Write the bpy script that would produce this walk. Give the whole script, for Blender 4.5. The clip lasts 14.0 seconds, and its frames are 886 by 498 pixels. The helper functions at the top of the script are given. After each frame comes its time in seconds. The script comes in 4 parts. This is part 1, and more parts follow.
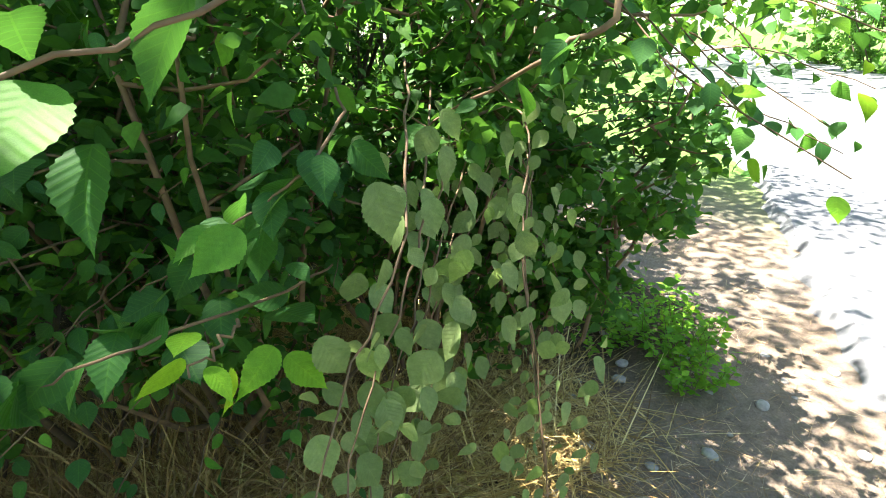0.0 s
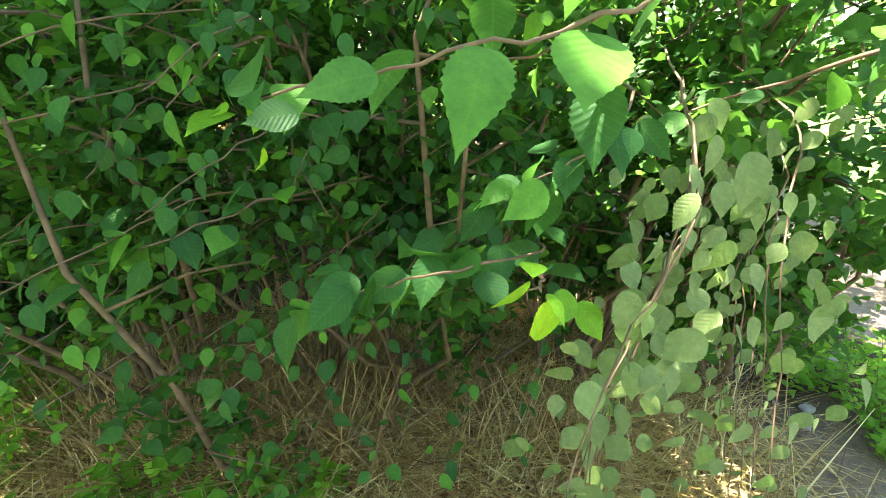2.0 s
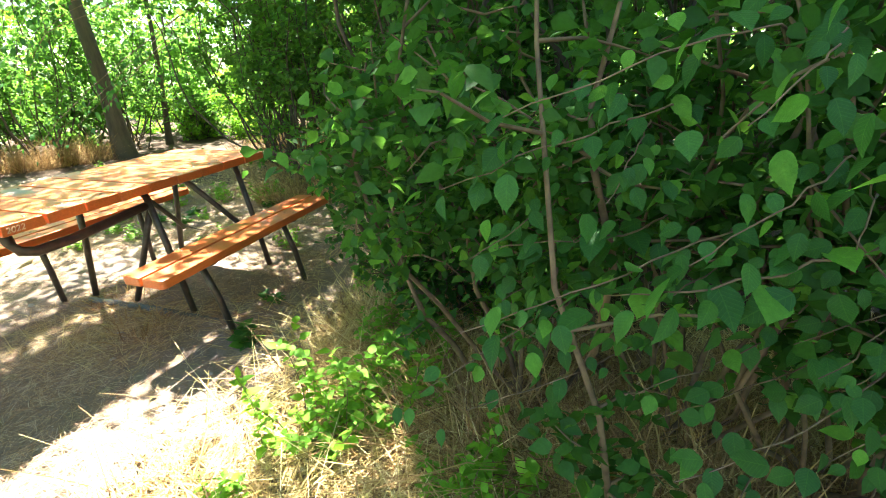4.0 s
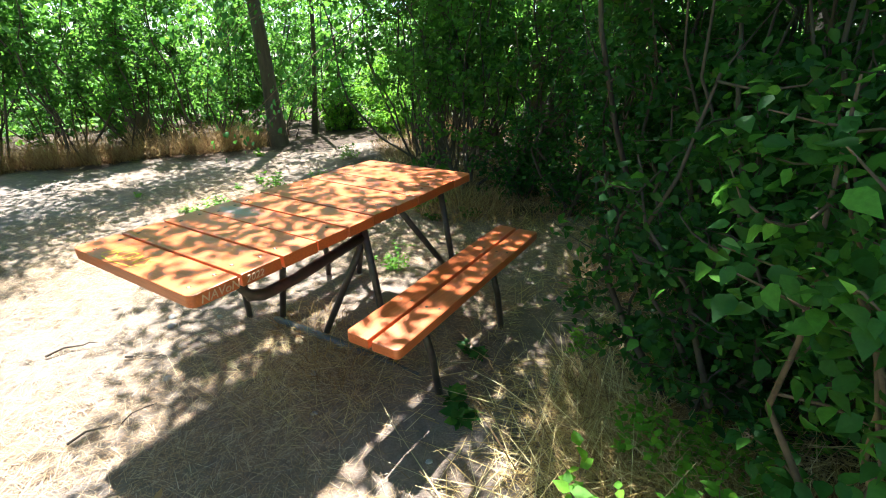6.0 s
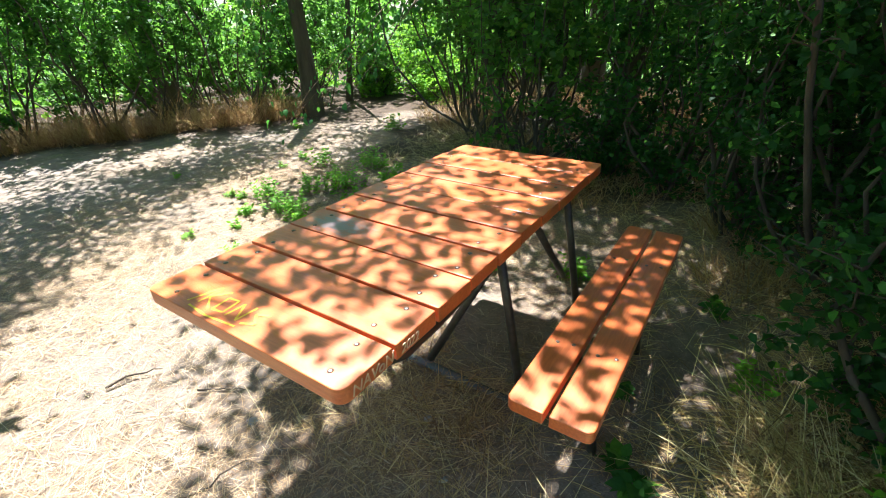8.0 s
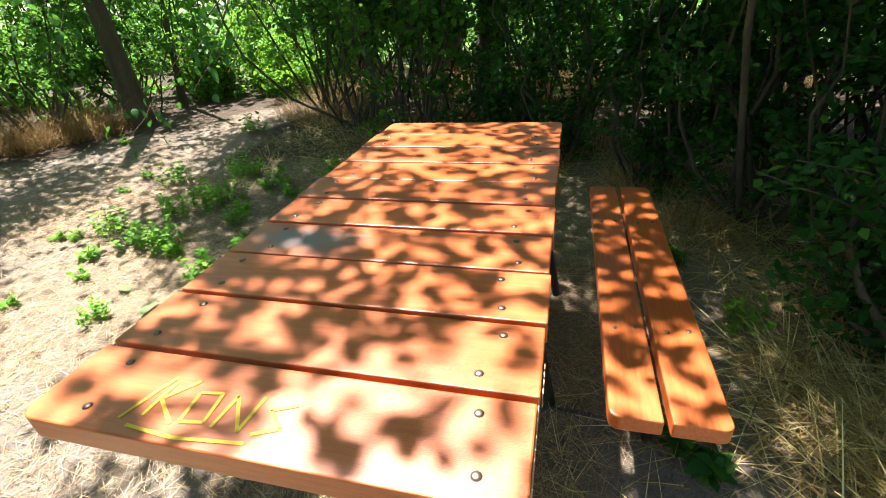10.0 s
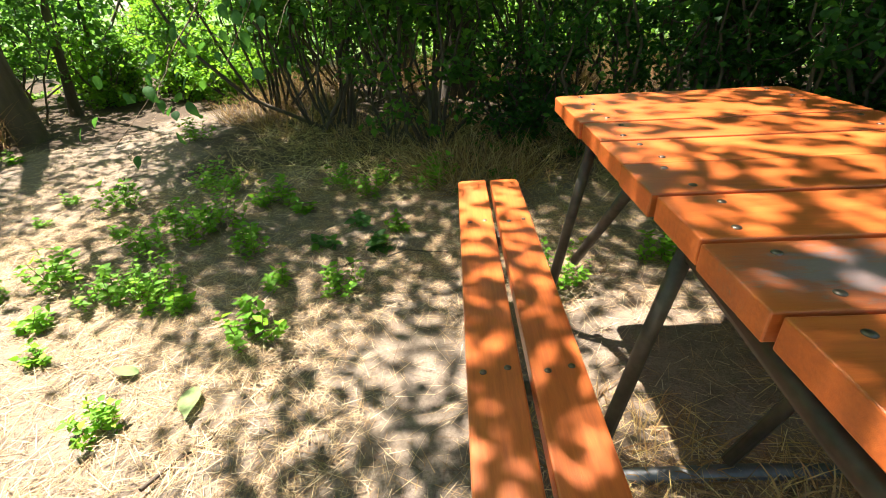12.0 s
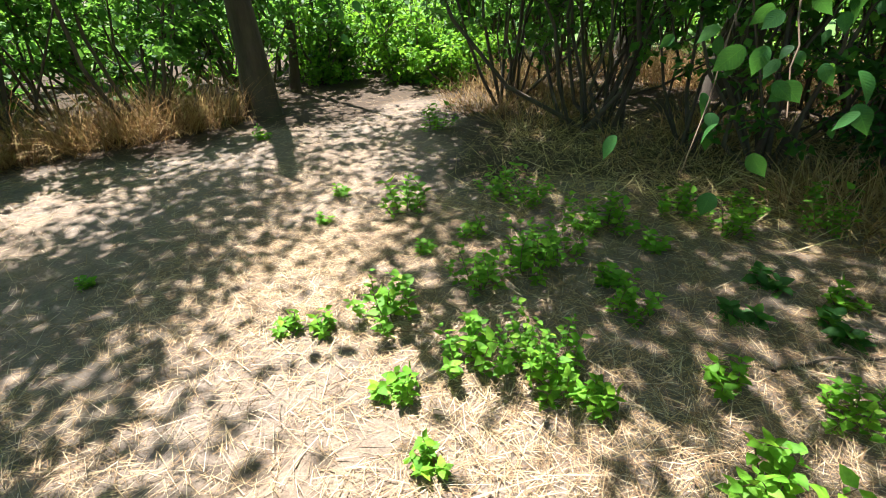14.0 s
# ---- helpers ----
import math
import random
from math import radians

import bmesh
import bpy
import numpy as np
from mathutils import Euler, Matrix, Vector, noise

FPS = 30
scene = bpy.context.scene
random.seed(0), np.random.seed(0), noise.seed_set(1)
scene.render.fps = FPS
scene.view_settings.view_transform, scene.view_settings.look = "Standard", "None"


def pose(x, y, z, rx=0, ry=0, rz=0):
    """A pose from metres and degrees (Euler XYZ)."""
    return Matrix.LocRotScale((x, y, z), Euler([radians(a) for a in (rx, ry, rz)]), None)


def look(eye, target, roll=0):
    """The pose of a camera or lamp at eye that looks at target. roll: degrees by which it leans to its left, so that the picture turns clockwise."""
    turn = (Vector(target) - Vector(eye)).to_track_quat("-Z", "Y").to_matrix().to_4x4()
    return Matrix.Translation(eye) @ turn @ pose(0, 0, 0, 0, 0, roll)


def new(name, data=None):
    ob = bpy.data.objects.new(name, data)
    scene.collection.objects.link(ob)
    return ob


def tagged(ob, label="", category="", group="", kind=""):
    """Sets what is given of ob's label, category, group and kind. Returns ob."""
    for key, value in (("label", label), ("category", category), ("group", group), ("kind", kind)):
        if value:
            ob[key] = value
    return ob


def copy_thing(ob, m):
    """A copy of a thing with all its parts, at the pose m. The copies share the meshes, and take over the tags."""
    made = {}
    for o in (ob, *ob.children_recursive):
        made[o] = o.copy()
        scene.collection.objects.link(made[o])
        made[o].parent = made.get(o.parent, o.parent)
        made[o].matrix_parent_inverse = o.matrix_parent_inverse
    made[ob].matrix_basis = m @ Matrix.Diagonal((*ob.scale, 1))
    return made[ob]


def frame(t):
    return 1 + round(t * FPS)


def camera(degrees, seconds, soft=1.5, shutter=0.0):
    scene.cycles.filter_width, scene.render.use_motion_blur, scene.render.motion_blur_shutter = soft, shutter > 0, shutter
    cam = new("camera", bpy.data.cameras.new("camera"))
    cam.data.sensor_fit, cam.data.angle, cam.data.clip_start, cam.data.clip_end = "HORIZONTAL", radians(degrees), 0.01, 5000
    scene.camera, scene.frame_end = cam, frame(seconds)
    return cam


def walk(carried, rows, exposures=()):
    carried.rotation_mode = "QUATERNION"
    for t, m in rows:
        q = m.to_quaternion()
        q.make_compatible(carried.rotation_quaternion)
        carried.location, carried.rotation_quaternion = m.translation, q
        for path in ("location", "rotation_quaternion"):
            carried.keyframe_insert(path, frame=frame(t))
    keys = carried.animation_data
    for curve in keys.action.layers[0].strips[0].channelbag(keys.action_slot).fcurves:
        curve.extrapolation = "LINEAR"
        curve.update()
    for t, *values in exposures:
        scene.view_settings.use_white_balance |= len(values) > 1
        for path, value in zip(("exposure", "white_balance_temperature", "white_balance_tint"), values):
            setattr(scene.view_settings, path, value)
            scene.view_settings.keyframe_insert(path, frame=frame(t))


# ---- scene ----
cam = camera(88.0, 14.0, soft=1.0)
PATH = [
    (0, (1.458, 1.200, 1.224), (2.454, 2.730, 0.407), -3.4),
    (0.5, (1.340, 1.212, 1.234), (2.221, 2.806, 0.408), -2.4),
    (1, (1.308, 1.206, 1.225), (2.071, 2.873, 0.425), -1.5),
    (1.5, (1.295, 1.213, 1.218), (1.987, 2.909, 0.416), -0.6),
    (2, (1.256, 1.228, 1.214), (1.767, 2.977, 0.389), -0.6),
    (2.5, (1.198, 1.252, 1.204), (1.425, 3.057, 0.373), -1.2),
    (3, (1.149, 1.260, 1.221), (0.990, 3.077, 0.399), -2.1),
    (3.5, (1.089, 1.266, 1.235), (0.622, 3.043, 0.445), -2.5),
    (4, (0.887, 1.343, 1.245), (0.255, 3.077, 0.474), -2.7),
    (4.2, (0.768, 1.371, 1.255), (0.084, 3.090, 0.494), -2.1),
    (6.3, (-0.082, 1.591, 1.367), (-1.093, 3.119, 0.565), -1.0),
    (6.5, (-0.159, 1.614, 1.376), (-1.188, 3.124, 0.562), -1.0),
    (7, (-0.348, 1.678, 1.394), (-1.393, 3.147, 0.528), -1.4),
    (7.2, (-0.410, 1.693, 1.393), (-1.448, 3.157, 0.511), -1.6),
    (9.5, (-0.977, 1.763, 1.276), (-1.735, 3.325, 0.284), -3.0),
    (10, (-1.135, 1.837, 1.226), (-1.614, 3.516, 0.252), -4.4),
    (10.5, (-1.418, 1.985, 1.148), (-1.608, 3.749, 0.224), -6.0),
    (11, (-1.653, 2.061, 1.114), (-1.741, 3.842, 0.209), -5.6),
    (11.5, (-1.845, 2.098, 1.098), (-1.905, 3.859, 0.150), -5.0),
    (12, (-2.165, 2.216, 1.045), (-2.235, 3.965, 0.078), -3.2),
    (12.5, (-2.476, 2.296, 0.995), (-2.670, 4.025, 0.008), -1.8),
    (13, (-2.739, 2.416, 0.998), (-3.081, 4.109, -0.011), -2.0),
    (13.5, (-3.077, 2.591, 0.983), (-3.552, 4.259, -0.013), -2.0),
    (14, (-3.398, 2.758, 0.976), (-3.910, 4.424, -0.003), -2.3),
]
EXPOSURES = [(0, 2.95, 6900, 10), (1.5, 3.65, 7100, 10), (3, 3.95, 7100, 10), (4.2, 3.3, 6500, 10), (6.3, 2.45, 5800, 10), (7.2, 2.4, 5800, 10), (9.5, 2.1, 6100, 10), (10.5, 2.15, 6500, 11), (11.5, 2.3, 7000, 12), (12.5, 2.25, 6700, 12), (14, 2.05, 6200, 12)]
walk(cam, [(t, look(eye, target, roll)) for t, eye, target, roll in PATH], EXPOSURES)

# ---- daylight ----
SUN = Vector((-0.31, 0.29, 1.0)).normalized()
world = bpy.data.worlds.new("sky")
scene.world = world
world.use_nodes = True
wn = world.node_tree
sky = wn.nodes.new("ShaderNodeTexSky")
sky.sky_type, sky.sun_disc = "NISHITA", False
sky.sun_elevation = math.asin(SUN.z)
sky.sun_rotation = math.atan2(SUN.x, SUN.y)
wn.nodes["Background"].inputs["Strength"].default_value = 0.065
wn.links.new(sky.outputs["Color"], wn.nodes["Background"].inputs["Color"])
sun_data = bpy.data.lights.new("sun", "SUN")
sun_data.energy, sun_data.angle, sun_data.color = 5.0, radians(0.5), (1.0, 0.97, 0.92)
sun = new("sun", sun_data)
sun.matrix_world = look(SUN * 40, (0, 0, 0))

# ---- materials ----
def material(name, rough=0.7, metal=0.0):
    m = bpy.data.materials.new(name)
    m.use_nodes = True
    b = m.node_tree.nodes["Principled BSDF"]
    b.inputs["Roughness"].default_value, b.inputs["Metallic"].default_value = rough, metal
    return m, m.node_tree, b


def node(nt, kind, **inputs):
    n = nt.nodes.new("ShaderNode" + kind)
    for k, v in inputs.items():
        n.inputs[k.replace("_", " ")].default_value = v
    return n


def noise_tex(nt, scale, detail=4.0, rough=0.6, stretch=None):
    co = nt.nodes.new("ShaderNodeTexCoord")
    n = node(nt, "TexNoise", Scale=scale, Detail=detail, Roughness=rough)
    if stretch:
        mp = nt.nodes.new("ShaderNodeMapping")
        mp.inputs["Scale"].default_value = stretch
        nt.links.new(co.outputs["Object"], mp.inputs["Vector"])
        nt.links.new(mp.outputs["Vector"], n.inputs["Vector"])
    else:
        nt.links.new(co.outputs["Object"], n.inputs["Vector"])
    return n


def ramp(nt, source, stops):
    r = nt.nodes.new("ShaderNodeValToRGB")
    e = r.color_ramp.elements
    while len(e) < len(stops):
        e.new(0.5)
    for el, (p, c) in zip(e, stops):
        el.position, el.color = p, (*c, 1)
    nt.links.new(source, r.inputs["Fac"])
    return r


def mix(nt, fac, a, b, mode="MIX"):
    m = nt.nodes.new("ShaderNodeMix")
    m.data_type, m.blend_type = "RGBA", mode
    for sock, v in ((m.inputs["Factor"], fac), (m.inputs[6], a), (m.inputs[7], b)):
        if isinstance(v, bpy.types.NodeSocket):
            nt.links.new(v, sock)
        else:
            sock.default_value = v if isinstance(v, float) else (*v, 1)
    return m.outputs[2]


def bump(nt, b, height, strength, distance):
    n = node(nt, "Bump", Strength=strength, Distance=distance)
    nt.links.new(height, n.inputs["Height"])
    nt.links.new(n.outputs["Normal"], b.inputs["Normal"])


def leaf_material(name, dark, light, glow, rough=0.42, through_share=0.45, veined=False):
    """Leaf: waxy upper surface and light shining through, with a tint of its own for each leaf."""
    m, nt, b = material(name, rough)
    geo = nt.nodes.new("ShaderNodeNewGeometry")
    info = nt.nodes.new("ShaderNodeObjectInfo")
    add = nt.nodes.new("ShaderNodeMath")
    add.operation = "ADD"
    nt.links.new(geo.outputs["Random Per Island"], add.inputs[0])
    nt.links.new(info.outputs["Random"], add.inputs[1])
    fr = nt.nodes.new("ShaderNodeMath")
    fr.operation = "FRACT"
    nt.links.new(add.outputs[0], fr.inputs[0])
    n = noise_tex(nt, 110.0, 3.0)
    base = ramp(nt, fr.outputs[0], [(0.0, dark), (0.8, light), (1.0, glow)]).outputs["Color"]
    blot = ramp(nt, n.outputs["Fac"], [(0.35, (0.8, 0.8, 0.8)), (0.65, (1.15, 1.15, 1.1))]).outputs["Color"]
    col = mix(nt, 1.0, base, blot, "MULTIPLY")
    height = n.outputs["Fac"]
    if veined:
        co = nt.nodes.new("ShaderNodeTexCoord")
        xyz = nt.nodes.new("ShaderNodeSeparateXYZ")
        nt.links.new(co.outputs["Object"], xyz.inputs[0])

        def calc(kind, a, c):
            k = nt.nodes.new("ShaderNodeMath")
            k.operation = kind
            for sock, val in zip(k.inputs, (a, c)):
                if isinstance(val, bpy.types.NodeSocket):
                    nt.links.new(val, sock)
                else:
                    sock.default_value = val
            return k.outputs[0]

        ax = calc("ABSOLUTE", xyz.outputs["X"], 0.0)
        wave = calc("SINE", calc("MULTIPLY", calc("SUBTRACT", xyz.outputs["Y"], calc("MULTIPLY", ax, 0.75)), 62.0), 0.0)
        rib = calc("LESS_THAN", ax, 0.012)
        vein = calc("MAXIMUM", calc("GREATER_THAN", wave, 0.93), rib)
        col = mix(nt, calc("MULTIPLY", vein, 0.22), col, glow)
        spots = noise_tex(nt, 4.0, 4.0, 0.7)
        col = mix(nt, 1.0, col, ramp(nt, spots.outputs["Fac"], [(0.3, (0.65, 0.7, 0.65)), (0.7, (1.25, 1.2, 1.2))]).outputs["Color"], "MULTIPLY")
        height = calc("ADD", calc("MULTIPLY", wave, 0.12), calc("MULTIPLY", vein, -0.2))
    nt.links.new(col, b.inputs["Base Color"])
    b.inputs["Specular IOR Level"].default_value = 0.3
    bump(nt, b, height, 0.3, 0.004)
    tr = nt.nodes.new("ShaderNodeBsdfTranslucent")
    tcol = mix(nt, 0.55, col, glow)
    nt.links.new(tcol, tr.inputs["Color"])
    ms = nt.nodes.new("ShaderNodeMixShader")
    ms.inputs[0].default_value = through_share
    nt.links.new(b.outputs[0], ms.inputs[1])
    nt.links.new(tr.outputs[0], ms.inputs[2])
    nt.links.new(ms.outputs[0], nt.nodes["Material Output"].inputs["Surface"])
    return m


LEAF_ELM = leaf_material("elm_leaf", (0.022, 0.088, 0.016), (0.050, 0.155, 0.028), (0.15, 0.36, 0.035), 0.6)
LEAF_BROAD = leaf_material("broad_elm_leaf", (0.018, 0.09, 0.022), (0.046, 0.165, 0.036), (0.14, 0.36, 0.04), 0.58, 0.4, True)
LEAF_YOUNG = leaf_material("young_elm_leaf", (0.12, 0.32, 0.02), (0.2, 0.45, 0.03), (0.36, 0.58, 0.04), 0.55, 0.45, True)
LEAF_PALE = leaf_material("dusty_leaf", (0.15, 0.22, 0.085), (0.25, 0.33, 0.145), (0.26, 0.38, 0.10), 0.75, 0.35, True)
# deeper green with the thicket's shade put into the leaf colour
LEAF_SHADED = leaf_material("shaded_leaf", (0.016, 0.06, 0.014), (0.034, 0.115, 0.024), (0.11, 0.28, 0.03), 0.58)
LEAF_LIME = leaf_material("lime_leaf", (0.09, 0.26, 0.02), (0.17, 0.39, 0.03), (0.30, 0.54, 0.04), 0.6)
LEAF_WOOD = leaf_material("woodland_leaf", (0.028, 0.10, 0.022), (0.075, 0.20, 0.036), (0.20, 0.41, 0.045), 0.55, 0.55)

BARK, nt, b = material("bark", 0.9)
n1, n2 = noise_tex(nt, 9, 6, 0.7, (1, 1, 0.2)), noise_tex(nt, 60, 4, 0.7, (1, 1, 0.3))
nt.links.new(ramp(nt, n1.outputs["Fac"], [(0.3, (0.042, 0.031, 0.022)), (0.7, (0.12, 0.09, 0.062))]).outputs["Color"], b.inputs["Base Color"])
bump(nt, b, n2.outputs["Fac"], 0.7, 0.01)

TWIG, nt, b = material("twig_bark", 0.75)
n1 = noise_tex(nt, 25, 4)
nt.links.new(ramp(nt, n1.outputs["Fac"], [(0.3, (0.09, 0.055, 0.032)), (0.7, (0.22, 0.135, 0.075))]).outputs["Color"], b.inputs["Base Color"])

STRAW, nt, b = material("straw", 0.75)
geo = nt.nodes.new("ShaderNodeNewGeometry")
nt.links.new(ramp(nt, geo.outputs["Random Per Island"], [(0.0, (0.12, 0.072, 0.04)), (0.4, (0.33, 0.20, 0.095)), (0.8, (0.53, 0.375, 0.20)), (1.0, (0.60, 0.49, 0.33))]).outputs["Color"], b.inputs["Base Color"])

STRAW_LONG, nt, b = material("long_straw", 0.6)
geo = nt.nodes.new("ShaderNodeNewGeometry")
nt.links.new(ramp(nt, geo.outputs["Random Per Island"], [(0.0, (0.14, 0.075, 0.025)), (0.35, (0.40, 0.26, 0.08)), (0.75, (0.64, 0.47, 0.17)), (1.0, (0.80, 0.66, 0.33))]).outputs["Color"], b.inputs["Base Color"])

DRY, nt, b = material("dry_grass", 0.8)
geo = nt.nodes.new("ShaderNodeNewGeometry")
dcol = ramp(nt, geo.outputs["Random Per Island"], [(0.0, (0.18, 0.095, 0.04)), (0.6, (0.44, 0.27, 0.11)), (1.0, (0.60, 0.44, 0.20))]).outputs["Color"]
nt.links.new(dcol, b.inputs["Base Color"])
tr = nt.nodes.new("ShaderNodeBsdfTranslucent")
nt.links.new(dcol, tr.inputs["Color"])
ms = nt.nodes.new("ShaderNodeMixShader")
ms.inputs[0].default_value = 0.35
nt.links.new(b.outputs[0], ms.inputs[1])
nt.links.new(tr.outputs[0], ms.inputs[2])
nt.links.new(ms.outputs[0], nt.nodes["Material Output"].inputs["Surface"])

GROUND, nt, b = material("trodden_soil", 0.95)
n1, n2, n3 = noise_tex(nt, 1.1, 5), noise_tex(nt, 14, 6, 0.7), noise_tex(nt, 120, 4, 0.7)
c1 = ramp(nt, n1.outputs["Fac"], [(0.36, (0.21, 0.175, 0.148)), (0.62, (0.26, 0.195, 0.142))]).outputs["Color"]
c2 = ramp(nt, n2.outputs["Fac"], [(0.3, (0.62, 0.60, 0.58)), (0.7, (1.2, 1.18, 1.12))]).outputs["Color"]
c3 = ramp(nt, n3.outputs["Fac"], [(0.3, (0.7, 0.68, 0.66)), (0.7, (1.2, 1.2, 1.2))]).outputs["Color"]
co = nt.nodes.new("ShaderNodeTexCoord")
far = nt.nodes.new("ShaderNodeVectorMath")
far.operation = "DISTANCE"
far.inputs[1].default_value = (-1.5, 3.6, 0)
nt.links.new(co.outputs["Object"], far.inputs[0])
sc = nt.nodes.new("ShaderNodeMath")
sc.operation, sc.inputs[1].default_value = "MULTIPLY", 0.05
nt.links.new(far.outputs["Value"], sc.inputs[0])
green = ramp(nt, sc.outputs[0], [(0.31, (0, 0, 0)), (0.38, (1, 1, 1))]).outputs["Color"]
c1 = mix(nt, green, c1, (0.10, 0.20, 0.035))
# humus brown that also carries the shade under the bushes as colour
litter_shade = nt.nodes.new("ShaderNodeAttribute")
litter_shade.attribute_name = "litter_shade"
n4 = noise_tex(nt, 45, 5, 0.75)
mould_shade = ramp(nt, n4.outputs["Fac"], [(0.35, (0.030, 0.020, 0.012)), (0.6, (0.085, 0.052, 0.026)), (0.75, (0.20, 0.125, 0.05))]).outputs["Color"]
c1 = mix(nt, litter_shade.outputs["Fac"], c1, mould_shade)
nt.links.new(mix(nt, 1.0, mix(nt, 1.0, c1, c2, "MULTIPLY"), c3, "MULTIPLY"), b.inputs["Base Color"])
bump(nt, b, n3.outputs["Fac"], 0.8, 0.012)

ASPHALT, nt, b = material("asphalt", 0.9)
n1, n3 = noise_tex(nt, 3, 5), noise_tex(nt, 260, 3, 0.7)
c1 = ramp(nt, n1.outputs["Fac"], [(0.3, (0.13, 0.135, 0.145)), (0.7, (0.18, 0.185, 0.195))]).outputs["Color"]
c2 = ramp(nt, n3.outputs["Fac"], [(0.3, (0.75, 0.75, 0.75)), (0.7, (1.2, 1.2, 1.2))]).outputs["Color"]
nt.links.new(mix(nt, 1.0, c1, c2, "MULTIPLY"), b.inputs["Base Color"])
bump(nt, b, n3.outputs["Fac"], 0.5, 0.004)


def stained_wood(name, stretch, worn=False):
    """Orange-brown exterior stain over softwood grain; worn: rubbed bare and grey in one spot."""
    m, nt, b = material(name, 0.42)
    g = noise_tex(nt, 9, 6, 0.65, stretch)
    big = noise_tex(nt, 3.0, 4)
    fine = noise_tex(nt, 60, 4, 0.6, stretch)
    info = nt.nodes.new("ShaderNodeObjectInfo")
    tone = ramp(nt, info.outputs["Random"], [(0.0, (0.82, 0.82, 0.82)), (1.0, (1.08, 1.08, 1.08))]).outputs["Color"]
    c = ramp(nt, g.outputs["Fac"], [(0.3, (0.45, 0.096, 0.020)), (0.55, (0.58, 0.134, 0.028)), (0.75, (0.65, 0.168, 0.038))]).outputs["Color"]
    c = mix(nt, 1.0, c, ramp(nt, big.outputs["Fac"], [(0.3, (0.84, 0.84, 0.86)), (0.7, (1.1, 1.08, 1.05))]).outputs["Color"], "MULTIPLY")
    c = mix(nt, 1.0, c, tone, "MULTIPLY")
    if worn:
        co = nt.nodes.new("ShaderNodeTexCoord")
        mp = nt.nodes.new("ShaderNodeMapping")
        mp.inputs["Scale"].default_value = (5.2, 11.0, 0.01)
        mp.inputs["Location"].default_value = (0.20 * 5.2, 0.255 * 11.0, 0.0)
        gr = nt.nodes.new("ShaderNodeTexGradient")
        gr.gradient_type = "SPHERICAL"
        nt.links.new(co.outputs["Object"], mp.inputs["Vector"])
        nt.links.new(mp.outputs["Vector"], gr.inputs["Vector"])
        wn_ = noise_tex(nt, 55, 8, 0.8, (0.5, 1.5, 1))
        mul = nt.nodes.new("ShaderNodeMath")
        mul.operation, mul.inputs[1].default_value = "MULTIPLY_ADD", 0.32
        nt.links.new(gr.outputs["Fac"], mul.inputs[0])
        nt.links.new(wn_.outputs["Fac"], mul.inputs[2])
        k = ramp(nt, mul.outputs[0], [(0.62, (0, 0, 0)), (0.72, (0.8, 0.8, 0.8))]).outputs["Color"]
        haze = ramp(nt, gr.outputs["Fac"], [(0.0, (0, 0, 0)), (0.5, (0.5, 0.5, 0.5))]).outputs["Color"]
        c = mix(nt, haze, c, (0.17, 0.095, 0.075))
        c = mix(nt, k, c, (0.18, 0.165, 0.17))
    nt.links.new(c, b.inputs["Base Color"])
    rr = ramp(nt, big.outputs["Fac"], [(0.3, (0.28, 0.28, 0.28)), (0.7, (0.48, 0.48, 0.48))])
    nt.links.new(rr.outputs["Color"], b.inputs["Roughness"])
    b.inputs["Coat Weight"].default_value, b.inputs["Coat Roughness"].default_value = 0.3, 0.28
    bump(nt, b, fine.outputs["Fac"], 0.18, 0.003)
    return m


WOOD_X = stained_wood("stained_wood_crosswise", (1.2, 14, 14))
WOOD_Y = stained_wood("stained_wood_lengthwise", (14, 1.2, 14))
WOOD_WORN = stained_wood("worn_stained_wood", (1.2, 14, 14), True)

STEEL, nt, b = material("dark_painted_steel", 0.45, 0.3)
n1 = noise_tex(nt, 30, 5)
nt.links.new(ramp(nt, n1.outputs["Fac"], [(0.35, (0.045, 0.036, 0.030)), (0.7, (0.085, 0.068, 0.055))]).outputs["Color"], b.inputs["Base Color"])
PIPE, nt, b = material("galvanised_pipe", 0.5, 0.7)
n1 = noise_tex(nt, 25, 4)
nt.links.new(ramp(nt, n1.outputs["Fac"], [(0.3, (0.10, 0.105, 0.11)), (0.7, (0.18, 0.185, 0.19))]).outputs["Color"], b.inputs["Base Color"])
BOLT, nt, b = material("zinc_bolt", 0.4, 0.85)
n1 = noise_tex(nt, 90, 3)
nt.links.new(ramp(nt, n1.outputs["Fac"], [(0.3, (0.10, 0.065, 0.045)), (0.7, (0.24, 0.20, 0.17))]).outputs["Color"], b.inputs["Base Color"])
SCRATCH, nt, b = material("scratched_wood", 0.8)
n1 = noise_tex(nt, 80, 3)
nt.links.new(ramp(nt, n1.outputs["Fac"], [(0.3, (0.60, 0.36, 0.20)), (0.7, (0.74, 0.52, 0.33))]).outputs["Color"], b.inputs["Base Color"])
YELLOW, nt, b = material("yellow_marker", 0.6)
n1 = noise_tex(nt, 60, 3)
nt.links.new(ramp(nt, n1.outputs["Fac"], [(0.3, (0.70, 0.42, 0.02)), (0.7, (0.80, 0.62, 0.04))]).outputs["Color"], b.inputs["Base Color"])
STONE, nt, b = material("pebble", 0.85)
n1 = noise_tex(nt, 40, 4)
nt.links.new(ramp(nt, n1.outputs["Fac"], [(0.3, (0.22, 0.20, 0.18)), (0.7, (0.42, 0.40, 0.37))]).outputs["Color"], b.inputs["Base Color"])

# ---- building kit ----
rng = np.random.default_rng(7)


